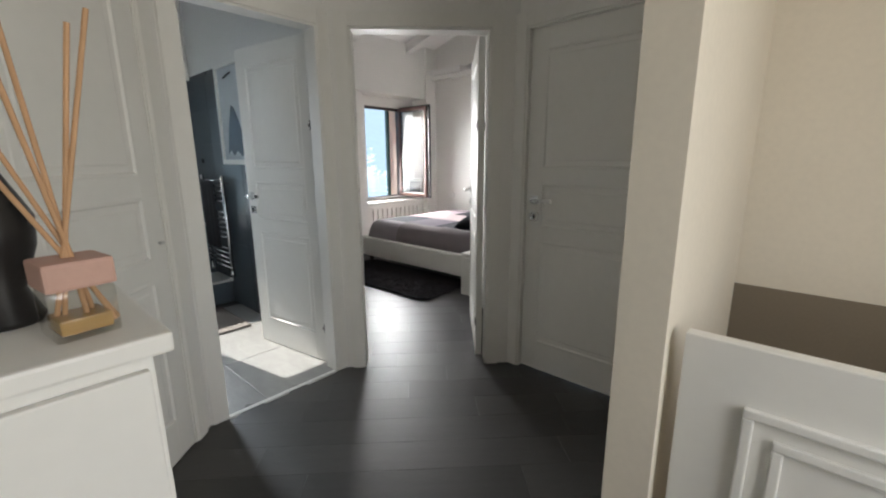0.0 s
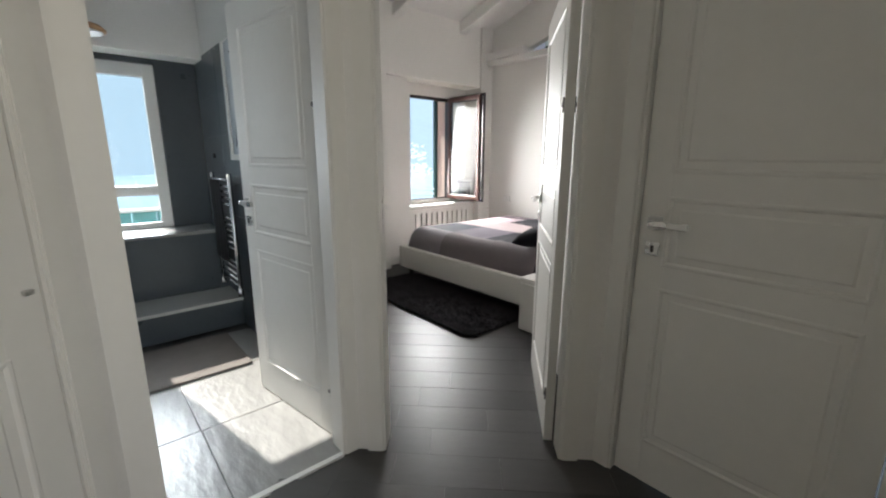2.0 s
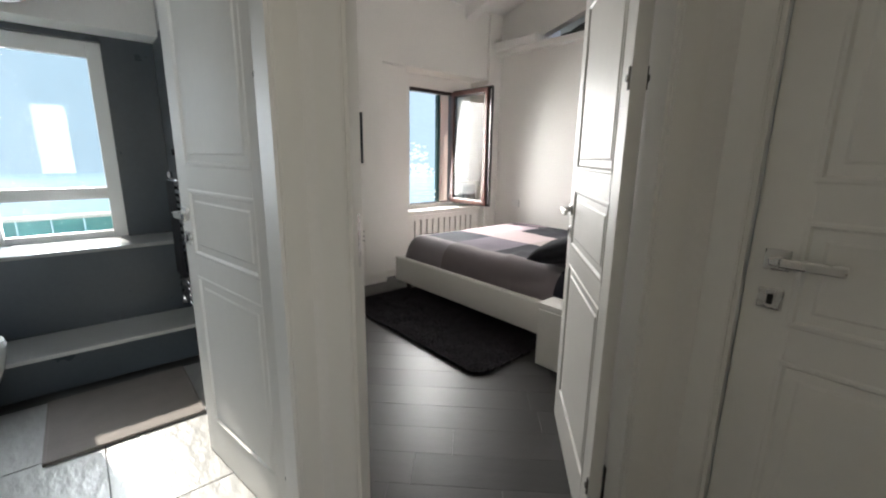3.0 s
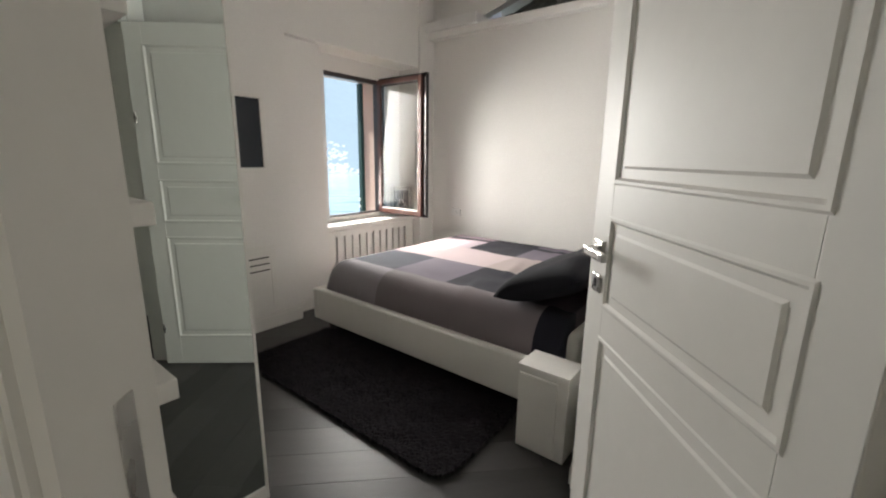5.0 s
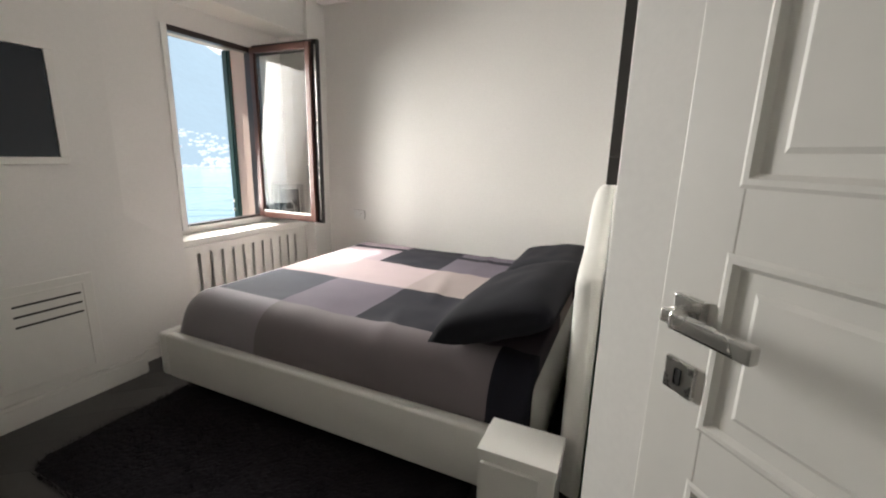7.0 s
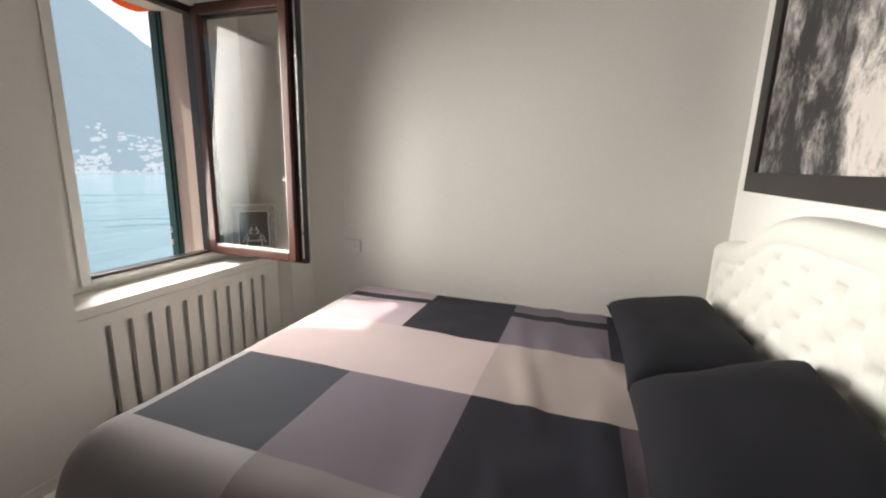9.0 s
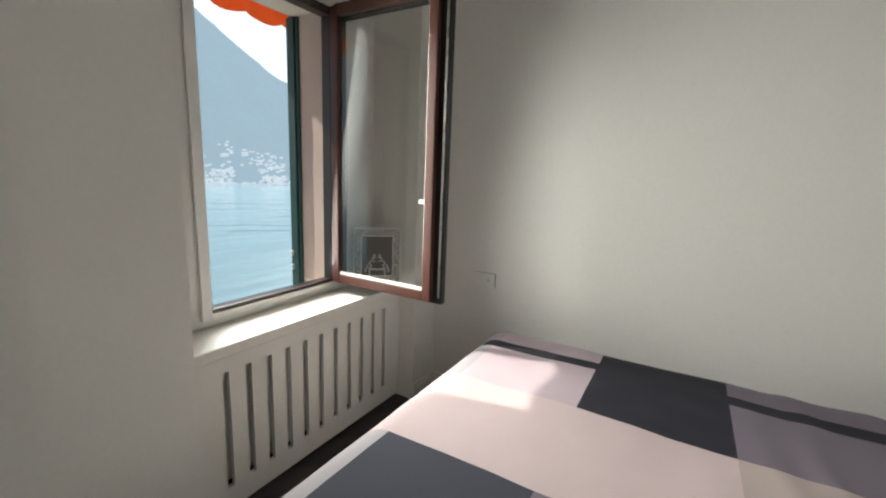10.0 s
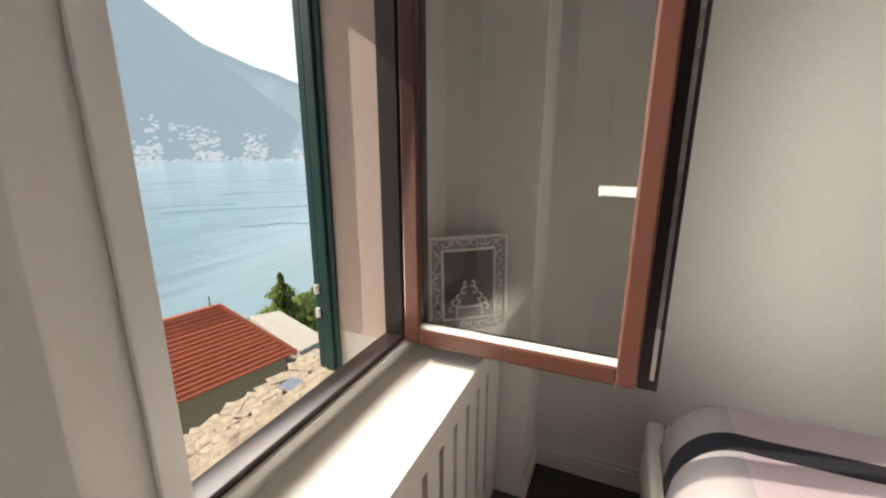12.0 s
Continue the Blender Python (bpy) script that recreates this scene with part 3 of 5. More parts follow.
part("plinth", boxed(-5.2, RX - 0.02, 3.875, 5.05, 0.0, 0.019), black_iron, rc)

# framed photograph on the sill
pf = thing("photo_frame", "white carved openwork picture frame standing on the window sill", "picture frame", pose(-5.09, 4.948, 0.709, -3, 0, 40))
W2, H2, bw = 0.136, 0.335, 0.050
LOWB = 0.060
part("photograph", boxed(-W2 + bw, W2 - bw, -0.003, 0.001, LOWB, H2 - bw), photo, pf, "dark photograph")
part("backing", boxed(-W2 + 0.004, W2 - 0.004, 0.0012, 0.006, 0.004, H2 - 0.004), mat("grey backing board", (0.34, 0.34, 0.33), 0.8), pf)
for x0, x1, z0, z1 in ((-W2, W2, H2 - 0.010, H2), (-W2, W2, 0, 0.012), (-W2, -W2 + 0.010, 0.0122, H2 - 0.0102), (W2 - 0.010, W2, 0.0122, H2 - 0.0102)):
    part("outer_rim", boxed(x0, x1, -0.012, 0.004, z0, z1, 0.002), white_carved, pf)
for x0, x1, z0, z1 in ((-W2 + bw - 0.008, W2 - bw + 0.008, H2 - bw, H2 - bw + 0.008), (-W2 + bw - 0.008, W2 - bw + 0.008, LOWB - 0.008, LOWB), (-W2 + bw - 0.008, -W2 + bw, LOWB + 0.0002, H2 - bw - 0.0002), (W2 - bw, W2 - bw + 0.008, LOWB + 0.0002, H2 - bw - 0.0002)):
    part("inner_rim", boxed(x0, x1, -0.010, 0.0005, z0, z1, 0.002), white_carved, pf)


def scroll(bm, x, z, r, start, turn, y=-0.006, thick=0.0030):
    """Carved leaf scroll: a short spiral of tapering pieces."""
    last = None
    for k in range(9):
        a, q = start + turn * k * 0.55, r * (1 - 0.085 * k)
        p = Vector((x + q * math.cos(a), y, z + q * math.sin(a)))
        if last is not None:
            tube(bm, last, p, thick * (1 - 0.05 * k), n=5)
        last = p


rnd = random.Random(4)
cb = bmesh.new()
for side in (-1, 1):
    for k in range(8):
        scroll(cb, side * (W2 - bw / 2), 0.032 + 0.039 * k, 0.0155, rnd.uniform(0, 6.28), side * (1 if k % 2 else -1))
        scroll(cb, side * (W2 - bw / 2 + rnd.uniform(-0.006, 0.006)), 0.050 + 0.039 * k, 0.009, rnd.uniform(0, 6.28), -side)
for k in range(6):
    for z in (H2 - bw / 2, 0.033):
        scroll(cb, -0.080 + 0.032 * k, z, 0.015, rnd.uniform(0, 6.28), 1 if k % 2 else -1)
        scroll(cb, -0.064 + 0.032 * k, z + rnd.uniform(-0.006, 0.006), 0.009, rnd.uniform(0, 6.28), -1)
tagged(part("carving", cb, white_carved, pf), kind="stuff")
fl = bmesh.new()
for side in (-1, 1):
    for x, z, r in ((0.016, 0.150, 0.015), (0.034, 0.128, 0.014), (0.050, 0.110, 0.013), (0.030, 0.106, 0.012), (0.060, 0.090, 0.011), (0.010, 0.172, 0.012)):
        scroll(fl, side * x, z, r, 1.57, -side, -0.010, 0.0042)
    tube(fl, (side * 0.044, -0.010, 0.062), (side * 0.044, -0.010, 0.096), 0.0045, n=6)
tube(fl, (-0.046, -0.010, 0.097), (0.046, -0.010, 0.097), 0.0045, n=6)
part("flower_ornament", fl, white_carved, pf, "white scrolled crest")

# ---- wall with the television ----
tv = thing("television", "flat black television set into a white wall frame", "television")
part("screen", boxed(-4.799, -4.786, 2.35, 3.17, 1.27, 1.755, 0.003), screen, tv)
fbm = bmesh.new()
for q in ((2.31, 3.205, 1.235, 1.269), (2.31, 3.205, 1.756, 1.79), (2.31, 2.349, 1.2695, 1.7555), (3.171, 3.205, 1.2695, 1.7555)):
    box(fbm, -4.7995, -4.779, q[0], q[1], q[2], q[3], 0.003)
part("surround", fbm, paint, tv)
vp = thing("vent_panel", "white panelled radiator hatch with three dark slots a door", "vent panel")
for k in range(3):
    y1 = 3.22 - k * 0.47
    dbm = bmesh.new()
    box(dbm, -4.7995, -4.790, y1 - 0.46, y1, 0.13, 0.68, 0.002)
    d = part("door", dbm, paint, vp)
    mb = bmesh.new()
    for q in ((y1 - 0.42, y1 - 0.04, 0.63, 0.64), (y1 - 0.42, y1 - 0.04, 0.17, 0.18), (y1 - 0.42, y1 - 0.41, 0.18, 0.63), (y1 - 0.05, y1 - 0.04, 0.18, 0.63)):
        box(mb, -4.7899, -4.785, q[0], q[1], q[2], q[3], 0.002)
    part("moulding", mb, paint, d)
    for j in range(3):
        part("slot", boxed(-4.7899, -4.7885, y1 - 0.33, y1 - 0.06, 0.585 - 0.05 * j - 0.005, 0.585 - 0.05 * j + 0.005), black_iron, d)

# ---- bed ----
bed = thing("bed", "double bed upholstered in white leatherette with a tufted headboard", "bed")
BX0, BX1, BY0, BY1 = -4.495, -2.44, 3.335, 5.235
part("side_rail", boxed(BX0 + 0.062, BX1, BY0, BY0 + 0.06, 0.11, 0.355, 0.016), leatherette, bed, smooth=True)
part("side_rail", boxed(BX0 + 0.062, BX1, BY1 - 0.06, BY1, 0.11, 0.355, 0.016), leatherette, bed, smooth=True)
part("foot_rail", boxed(BX0, BX0 + 0.06, BY0, BY1, 0.11, 0.355, 0.018), leatherette, bed, smooth=True)
part("slat_base", boxed(BX0 + 0.07, BX1, BY0 + 0.065, BY1 - 0.065, 0.16, 0.22), black_cloth, bed)
part("mattress", boxed(BX0 + 0.18, BX1 - 0.005, BY0 + 0.15, BY1 - 0.15, 0.221, 0.48, 0.05), leatherette, bed, smooth=True)
for x in (BX0 + 0.12, BX1 - 0.12):
    for y in (BY0 + 0.09, BY1 - 0.09):
        part("leg", tube(bmesh.new(), (x, y, 0), (x, y, 0.111), 0.022, 0.030, 16), dark_leg, bed, "short dark wooden leg")


def head_top(y):
    u = (y - 4.285) / 0.95
    return 1.02 + 0.185 * math.exp(-(u / 0.55) ** 4) if abs(u) < 0.8 else 1.02 + 0.185 * math.exp(-(u / 0.55) ** 4) - 0.05 * ((abs(u) - 0.8) / 0.2) ** 2


bm = bmesh.new()
NYH, NZH = 120, 84
ys = [BY0 + (BY1 - BY0) * k / NYH for k in range(NYH + 1)]
grid = []
for y in ys:
    col = []
    ht = head_top(y)
    for j in range(NZH + 1):
        z = 0.20 + (ht - 0.20) * j / NZH
        edge = min((ht - z) / 0.11, (y - BY0) / 0.11, (BY1 - y) / 0.11)
        dep = 0.055
        if edge > 1:
            # diamond tufting: pulled-in buttons on a staggered lattice
            a, b = (y - BY0) / 0.095, (z - 0.35) / 0.075
            p, q = a / 2 + b / 2, a / 2 - b / 2
            dd = math.hypot(p - round(p), q - round(q))
            dep = 0.068 - 0.050 * math.exp(-(dd / 0.17) ** 2) - 0.013 * (math.exp(-((p - round(p)) / 0.06) ** 2) + math.exp(-((q - round(q)) / 0.06) ** 2))
            dep -= 0.012 * math.exp(-((edge - 1) / 0.06) ** 2)
        else:
            e = max(min(edge, 1), 0)
            dep = 0.012 + 0.056 * math.sqrt(max(0, 1 - (2 * e - 1) ** 2)) if e < 0.5 else 0.036 + 0.032 * math.sqrt(max(0, 1 - (2 * e - 1) ** 2)) 
        col.append(bm.verts.new((head_wall(y) - 0.030 - dep * 0.85, y, z)))
    grid.append(col)
for k in range(NYH):
    for j in range(NZH):
        bm.faces.new((grid[k][j], grid[k + 1][j], grid[k + 1][j + 1], grid[k][j + 1]))
back = [[bm.verts.new((head_wall(y) - 0.008, y, zz)) for zz in (0.20, head_top(y))] for y in ys]
for k in range(NYH):
    bm.faces.new((back[k][0], back[k][1], back[k + 1][1], back[k + 1][0]))
    bm.faces.new((grid[k][NZH], grid[k + 1][NZH], back[k + 1][1], back[k][1]))
for k in (0, NYH):
    bm.faces.new((grid[k][0], *grid[k][1:], back[k][1], back[k][0]))
bb = bmesh.new()
bmesh.ops.create_uvsphere(bb, u_segments=8, v_segments=6, radius=0.009, matrix=Matrix.Diagonal((0.6, 1, 1, 1)))
button_mesh = bpy.data.meshes.new("button")
bb.to_mesh(button_mesh)
bb.free()
button_mesh.materials.append(leatherette)
part("headboard", bm, leatherette, bed, "arched white button-tufted headboard", smooth=True)
for a in range(22):
    for b in range(14):
        p, q = a, b
        y, z = BY0 + 0.095 * (p + q - 6), 0.35 + 0.075 * (p - q)
        if BY0 + 0.13 < y < BY1 - 0.13 and 0.45 < z < head_top(y) - 0.13:
            b1 = new("button", button_mesh)
            b1.parent = bed
            b1.matrix_local = Matrix.Translation((head_wall(y) - 0.050, y, z))

# plaid duvet: one sheet with rounded, hanging borders
DX0, DX1, DY0, DY1 = -4.465, -2.50, 3.385, 5.19
PX, PC = -4.308, 0.465
names = ["slate", "mauve", "taupe", "rose", "grey", "greige", "lilac", "storm", "plum"]
YROWS = (3.585, 4.06, 4.515, 4.86, 4.935)


def plaid(x, y):
    i, j = math.floor((x - PX) / PC), sum(y > q for q in YROWS) - 1
    if j < 0:
        return 0 if x > -2.66 else 4 if i < 1 else 5
    if j == 3:
        return 0
    j = min(j, 2)
    if i < 0:
        return (4, 3, 4)[j]
    if j == 1:
        return 3 if i < 2 else 2
    return (7, 1, 0, 8)[min(i, 3)] if j == 0 else (6, 0, 1, 0)[min(i, 3)]


def cuts(lo, hi, step, marks):
    out = [lo + (hi - lo) * k / round((hi - lo) / step) for k in range(round((hi - lo) / step) + 1)]
    for m in marks:
        if lo < m < hi:
            k = min(range(len(out)), key=lambda q: abs(out[q] - m))
            out[k] = m
    return out


xs = cuts(DX0, DX1, 0.017, [PX + PC * k for k in range(5)])
ysd = cuts(DY0, DY1, 0.017, YROWS)


def duvet_z(x, y):
    r = 0.17
    ex, ey = max(0, 1 - (x - DX0) / r), max(0, 1 - min(y - DY0, DY1 - y) / r)
    e = min(1, (ex ** 2.4 + ey ** 2.4) ** (1 / 2.4))
    z = 0.335 + 0.235 * math.sqrt(max(0, 1 - e ** 2.2))
    n = noise.noise(Vector((x * 2.2, y * 2.2, 0))) * 0.010 + noise.noise(Vector((x * 7, y * 7, 3))) * 0.004
    fold = 0.018 * max(0, noise.noise(Vector((x * 9 + y * 2, y * 2.2, 7)))) * max(0, min(1, (x + 3.6) / 0.5))
    return z + (n + fold) * (1 - 0.5 * e)


bm = bmesh.new()
g2 = [[bm.verts.new((x, y, duvet_z(x, y))) for y in ysd] for x in xs]
for a in range(len(xs) - 1):
    for b in range(len(ysd) - 1):
        f = bm.faces.new((g2[a][b], g2[a + 1][b], g2[a + 1][b + 1], g2[a][b + 1]))
        f.material_index = plaid((xs[a] + xs[a + 1]) / 2, (ysd[b] + ysd[b + 1]) / 2)
rim = [g2[a][0] for a in range(len(xs))] + [g2[-1][b] for b in range(1, len(ysd))] + [g2[a][-1] for a in range(len(xs) - 2, -1, -1)] + [g2[0][b] for b in range(len(ysd) - 2, 0, -1)]
low = []
for vv in rim:
    nx, ny = vv.co.x, vv.co.y
    low.append(bm.verts.new((nx + (0.035 if nx < DX0 + 0.01 else 0), ny + (0.035 if ny < DY0 + 0.01 else -0.035 if ny > DY1 - 0.01 else 0), 0.30)))
for k in range(len(rim)):
    k2 = (k + 1) % len(rim)
    f = bm.faces.new((rim[k], rim[k2], low[k2], low[k]))
    f.material_index = plaid(rim[k].co.x, rim[k].co.y)
duvet = link("duvet", bm, [cloth[n] for n in names], True)
tagged(duvet, "plaid cotton duvet in slate, mauve and dusty rose squares", "duvet")


def pillow(at, w=0.80, d=0.46, h=0.17, seed=0):
    bm = bmesh.new()
    n = 26
    sheets = []
    for s in (1, -1):
        rows = []
        for a in range(n + 1):
            row = []
            for b in range(n + 1):
                u, v = 2 * a / n - 1, 2 * b / n - 1
                pinch = 1 - 0.10 * (1 - u * u) * abs(v) - 0.0
                t = max(0, (1 - u ** 4) * (1 - v ** 4)) ** 0.55
                wr = noise.noise(Vector((u * 2.5 + seed, v * 2.5, seed + s))) * 0.007 * t
                row.append(bm.verts.new((v * d / 2 * (1 - 0.07 * (1 - u * u)), u * w / 2 * (1 - 0.07 * (1 - v * v)), s * (h / 2 * t + 0.003) + wr)))
            rows.append(row)
        sheets.append(rows)
        for a in range(n):
            for b in range(n):
                bm.faces.new((rows[a][b], rows[a + 1][b], rows[a + 1][b + 1], rows[a][b + 1]))
    bmesh.ops.remove_doubles(bm, verts=bm.verts, dist=0.008)
    ob = link("pillow", bm, black_cloth, True)
    ob.matrix_world = at
    return tagged(ob, "plain black cotton pillow against the headboard", "pillow", "pillows on the bed")


pillow(pose(-2.675, 4.64, 0.668, 0, -10, 2), w=0.90, d=0.46, h=0.17, seed=1)
pillow(pose(-2.66, 3.80, 0.715, 0, -21, -1), w=0.82, d=0.50, h=0.19, seed=5)

# nightstand
ns = thing("nightstand", "small white lacquered bedside cabinet beside the bed", "nightstand")
part("body", boxed(-2.595, -2.355, 3.155, 3.325, 0.0, 0.405, 0.003), paint, ns)
part("top", boxed(-2.60, -2.35, 3.15, 3.328, 0.4055, 0.43, 0.003), paint, ns)
part("drawer_front", boxed(-2.585, -2.40, 3.141, 3.1545, 0.02, 0.39, 0.003), paint, ns)

# rug
RGX0, RGX1, RGY0, RGY1 = -4.42, -2.69, 2.70, 3.50


def in_rug(x, y, r=0.12):
    dx, dy = max(RGX0 + r - x, x - RGX1 + r, 0), max(RGY0 + r - y, y - RGY1 + r, 0)
    return math.hypot(dx, dy) < r


rug = thing("rug", "black shaggy rug lying beside the bed", "rug")
bm = bmesh.new()
n1, n2 = 170, 76
vs = {}
for a in range(n1 + 1):
    for b in range(n2 + 1):
        x, y = RGX0 + (RGX1 - RGX0) * a / n1, RGY0 + (RGY1 - RGY0) * b / n2
        if in_rug(x, y):
            vs[a, b] = bm.verts.new((x, y, 0.020 + 0.006 * noise.noise(Vector((x * 9, y * 9, 0))) + 0.005 * random.random()))
for a in range(n1):
    for b in range(n2):
        q = ((a, b), (a + 1, b), (a + 1, b + 1), (a, b + 1))
        if all(k in vs for k in q):
            bm.faces.new([vs[k] for k in q])
part("backing", bm, rug_mat, rug)
verts, faces = [], []
rnd = random.Random(9)
while len(faces) < 26000:
    x, y = rnd.uniform(RGX0 - 0.005, RGX1 + 0.005), rnd.uniform(RGY0 - 0.005, RGY1 + 0.005)
    if not in_rug(x, y):
        continue
    a, l, hh, wd = rnd.uniform(0, 6.28), rnd.uniform(0.006, 0.022), rnd.uniform(0.026, 0.044), 0.0016
    k = len(verts)
    verts += [(x - wd * math.sin(a), y + wd * math.cos(a), 0.008), (x + wd * math.sin(a), y - wd * math.cos(a), 0.008), (x + l * math.cos(a), y + l * math.sin(a), hh)]
    faces.append((k, k + 1, k + 2))
me = bpy.data.meshes.new("shag")
me.from_pydata(verts, [], faces)
me.materials.append(rug_mat)
shag = new("shag", me)
shag.parent = rug
tagged(shag, "deep black pile", kind="stuff")

# picture over the bed
pic = thing("wall_picture", "abstract grey and white painting in a wide black frame", "picture", Matrix.Translation((head_wall(4.3), 4.3, 0)) @ pose(0, 0, 0, 0, 0, 2.4) @ Matrix.Translation((-HX, -4.3, 0)))
PY0, PY1, PZ0, PZ1, fw = 3.45, 5.085, 1.25, 2.35, 0.085
for nm, q in (("frame_bar", (PY0, PY1, PZ0, PZ0 + fw)), ("frame_bar", (PY0, PY1, PZ1 - fw, PZ1)), ("frame_bar", (PY0, PY0 + fw, PZ0 + fw, PZ1 - fw)), ("frame_bar", (PY1 - fw, PY1, PZ0 + fw, PZ1 - fw))):
    part(nm, boxed(HX - 0.038, HX - 0.002, q[0], q[1], q[2], q[3], 0.004), dark_leg, pic)
art = mat("abstract painting", (0.5, 0.48, 0.46), 0.55, var=0.1, fine=40, bump=0.3)
nt = art.node_tree
co, mp, na, cr = nt.nodes.new("ShaderNodeTexCoord"), nt.nodes.new("ShaderNodeMapping"), nt.nodes.new("ShaderNodeTexNoise"), nt.nodes.new("ShaderNodeValToRGB")
mp.inputs["Scale"].default_value, mp.inputs["Location"].default_value = (1, 1.9, 1.1), (0, 0.55, 0.3)
na.inputs["Scale"].default_value, na.inputs["Detail"].default_value, na.inputs["Roughness"].default_value, na.inputs["Distortion"].default_value = 3.4, 10, 0.76, 0.3
cr.color_ramp.elements[0].position, cr.color_ramp.elements[0].color = 0.40, (0.02, 0.019, 0.021, 1)
cr.color_ramp.elements[1].position, cr.color_ramp.elements[1].color = 0.62, (0.60, 0.55, 0.52, 1)
el = cr.color_ramp.elements.new(0.50)
el.color = (0.20, 0.185, 0.18, 1)
# broad upright bands: a flecked edge, a dark strip, then a wide pale field
sep, band, span, addn = nt.nodes.new("ShaderNodeSeparateXYZ"), nt.nodes.new("ShaderNodeValToRGB"), nt.nodes.new("ShaderNodeMapRange"), nt.nodes.new("ShaderNodeMath")
span.inputs["From Min"].default_value, span.inputs["From Max"].default_value = PY0, PY1
for k, (at, val) in enumerate(((0.0, 0.36), (0.25, 0.60), (0.55, 0.60), (0.66, 0.42), (0.84, 0.38), (0.95, 0.50))):
    e = band.color_ramp.elements[k] if k < 2 else band.color_ramp.elements.new(at)
    e.position, e.color = at, (val, val, val, 1)
addn.operation, addn.inputs[2].default_value = "MULTIPLY_ADD", 0.0
half = nt.nodes.new("ShaderNodeMath")
half.operation, half.inputs[1].default_value, half.inputs[2].default_value = "MULTIPLY_ADD", 1.2, -0.60
nt.links.new(co.outputs["Object"], mp.inputs["Vector"])
nt.links.new(co.outputs["Object"], sep.inputs[0])
nt.links.new(sep.outputs["Y"], span.inputs["Value"])
nt.links.new(span.outputs["Result"], band.inputs["Fac"])
nt.links.new(mp.outputs["Vector"], na.inputs["Vector"])
nt.links.new(na.outputs["Fac"], half.inputs[0])
nt.links.new(band.outputs["Color"], addn.inputs[0])
addn.inputs[1].default_value = 1.0
nt.links.new(half.outputs[0], addn.inputs[2])
nt.links.new(addn.outputs[0], cr.inputs["Fac"])
nt.links.new(cr.outputs["Color"], nt.nodes["Principled BSDF"].inputs["Base Color"])
part("canvas", boxed(HX - 0.022, HX - 0.004, PY0 + fw, PY1 - fw, PZ0 + fw, PZ1 - fw), art, pic, "grey and white brushed canvas")


def outlet(at):
    o = thing("wall_outlet", "white wall socket plate", "outlet", at)
    # dark rim stands in for the shadow line round the white plate
    part("back_box", boxed(-0.0588, 0.0588, -0.004, 0, -0.0408, 0.0408), dark_nickel, o, "dark rim drawing the shadow line round the plate")
    part("plate", boxed(-0.058, 0.058, -0.013, -0.0041, -0.040, 0.040, 0.003), pvc, o)
    for dx in (-0.022, 0.022):
        m = part("module", boxed(dx - 0.020, dx + 0.020, -0.0150, -0.0131, -0.022, 0.022, 0.001), pvc, o)
        if dx > 0:
            for k in (-1, 0, 1):
                part("pin_hole", boxed(dx - 0.002, dx + 0.002, -0.0156, -0.0151, 0.009 * k - 0.002, 0.009 * k + 0.002), black_iron, m)
    return o


outlet(pose(-4.552, 5.2795, 0.765))

# ledge on the far wall with exposed stone above it
cor = bmesh.new()
box(cor, WX, HX, 5.18, 5.28, 2.58, 2.65, 0.01)
struct("trim_ledge", cor, plaster, "white plaster ledge along the far wall", "ledge")
struct("short_beam", boxed(WX, -4.26, 5.13, 5.279, 2.64, 2.73, 0.008), ceiling_mat, "short white beam end on the ledge", "beam")
bm = bmesh.new()
st = [[bm.verts.new((-4.24 + 1.88 * a / 40, 5.36 + 0.10 * noise.noise(Vector((a * 0.35, b * 0.5, 2))) + 0.12 * b / 8, 2.63 + (0.05 + 0.55 * (a / 40) ** 0.8) * b / 8)) for b in range(9)] for a in range(41)]
for a in range(40):
    for b in range(8):
        bm.faces.new((st[a][b], st[a + 1][b], st[a + 1][b + 1], st[a][b + 1]))
struct("stone_outcrop", bm, rock, "dark exposed rough stone above the ledge", "rock")
bm = bmesh.new()
v = [bm.verts.new(p) for p in ((-4.26, 5.25, 2.72), (HX, 5.25, 3.25), (HX, 5.25, 4.05), (-4.26, 5.25, 4.05), (-4.26, 5.35, 2.72), (HX, 5.35, 3.25), (HX, 5.35, 4.05), (-4.26, 5.35, 4.05))]
for q in ((0, 1, 2, 3), (7, 6, 5, 4), (0, 4, 5, 1), (1, 5, 6, 2), (2, 6, 7, 3), (3, 7, 4, 0)):
    bm.faces.new([v[k] for k in q])
struct("wall_far_upper", bm, plaster, "white sloping plaster above the stone recess")

# mirrored wardrobe and open end shelves
wr = thing("mirror_wardrobe", "white wardrobe with a full-height mirrored door", "wardrobe", pose(-3.205, 2.225, 0, 0, 0, -4))
part("body", boxed(-0.60, -0.022, -0.60, -0.012, 0.0, 2.30, 0.003), paint, wr)
part("mirror", boxed(-0.021, -0.004, -0.585, -0.012, 0.06, 2.28), mirror_mat, wr, "tall clear mirror")
for q in ((-0.0118, 0.0, 0.0, 2.30), (-0.60, -0.586, 0.0, 2.30)):
    part("mirror_edge", boxed(-0.021, 0.0, q[0], q[1], q[2], q[3], 0.002), paint, wr)
part("plinth", boxed(-0.021, 0.002, -0.585, -0.012, 0.0, 0.059, 0.002), paint, wr)
sh = thing("end_shelves", "narrow white open shelf unit beside the doorway", "shelf")
part("back", boxed(-3.12, -2.80, 1.631, 1.65, 0.0, 2.05), paint, sh)
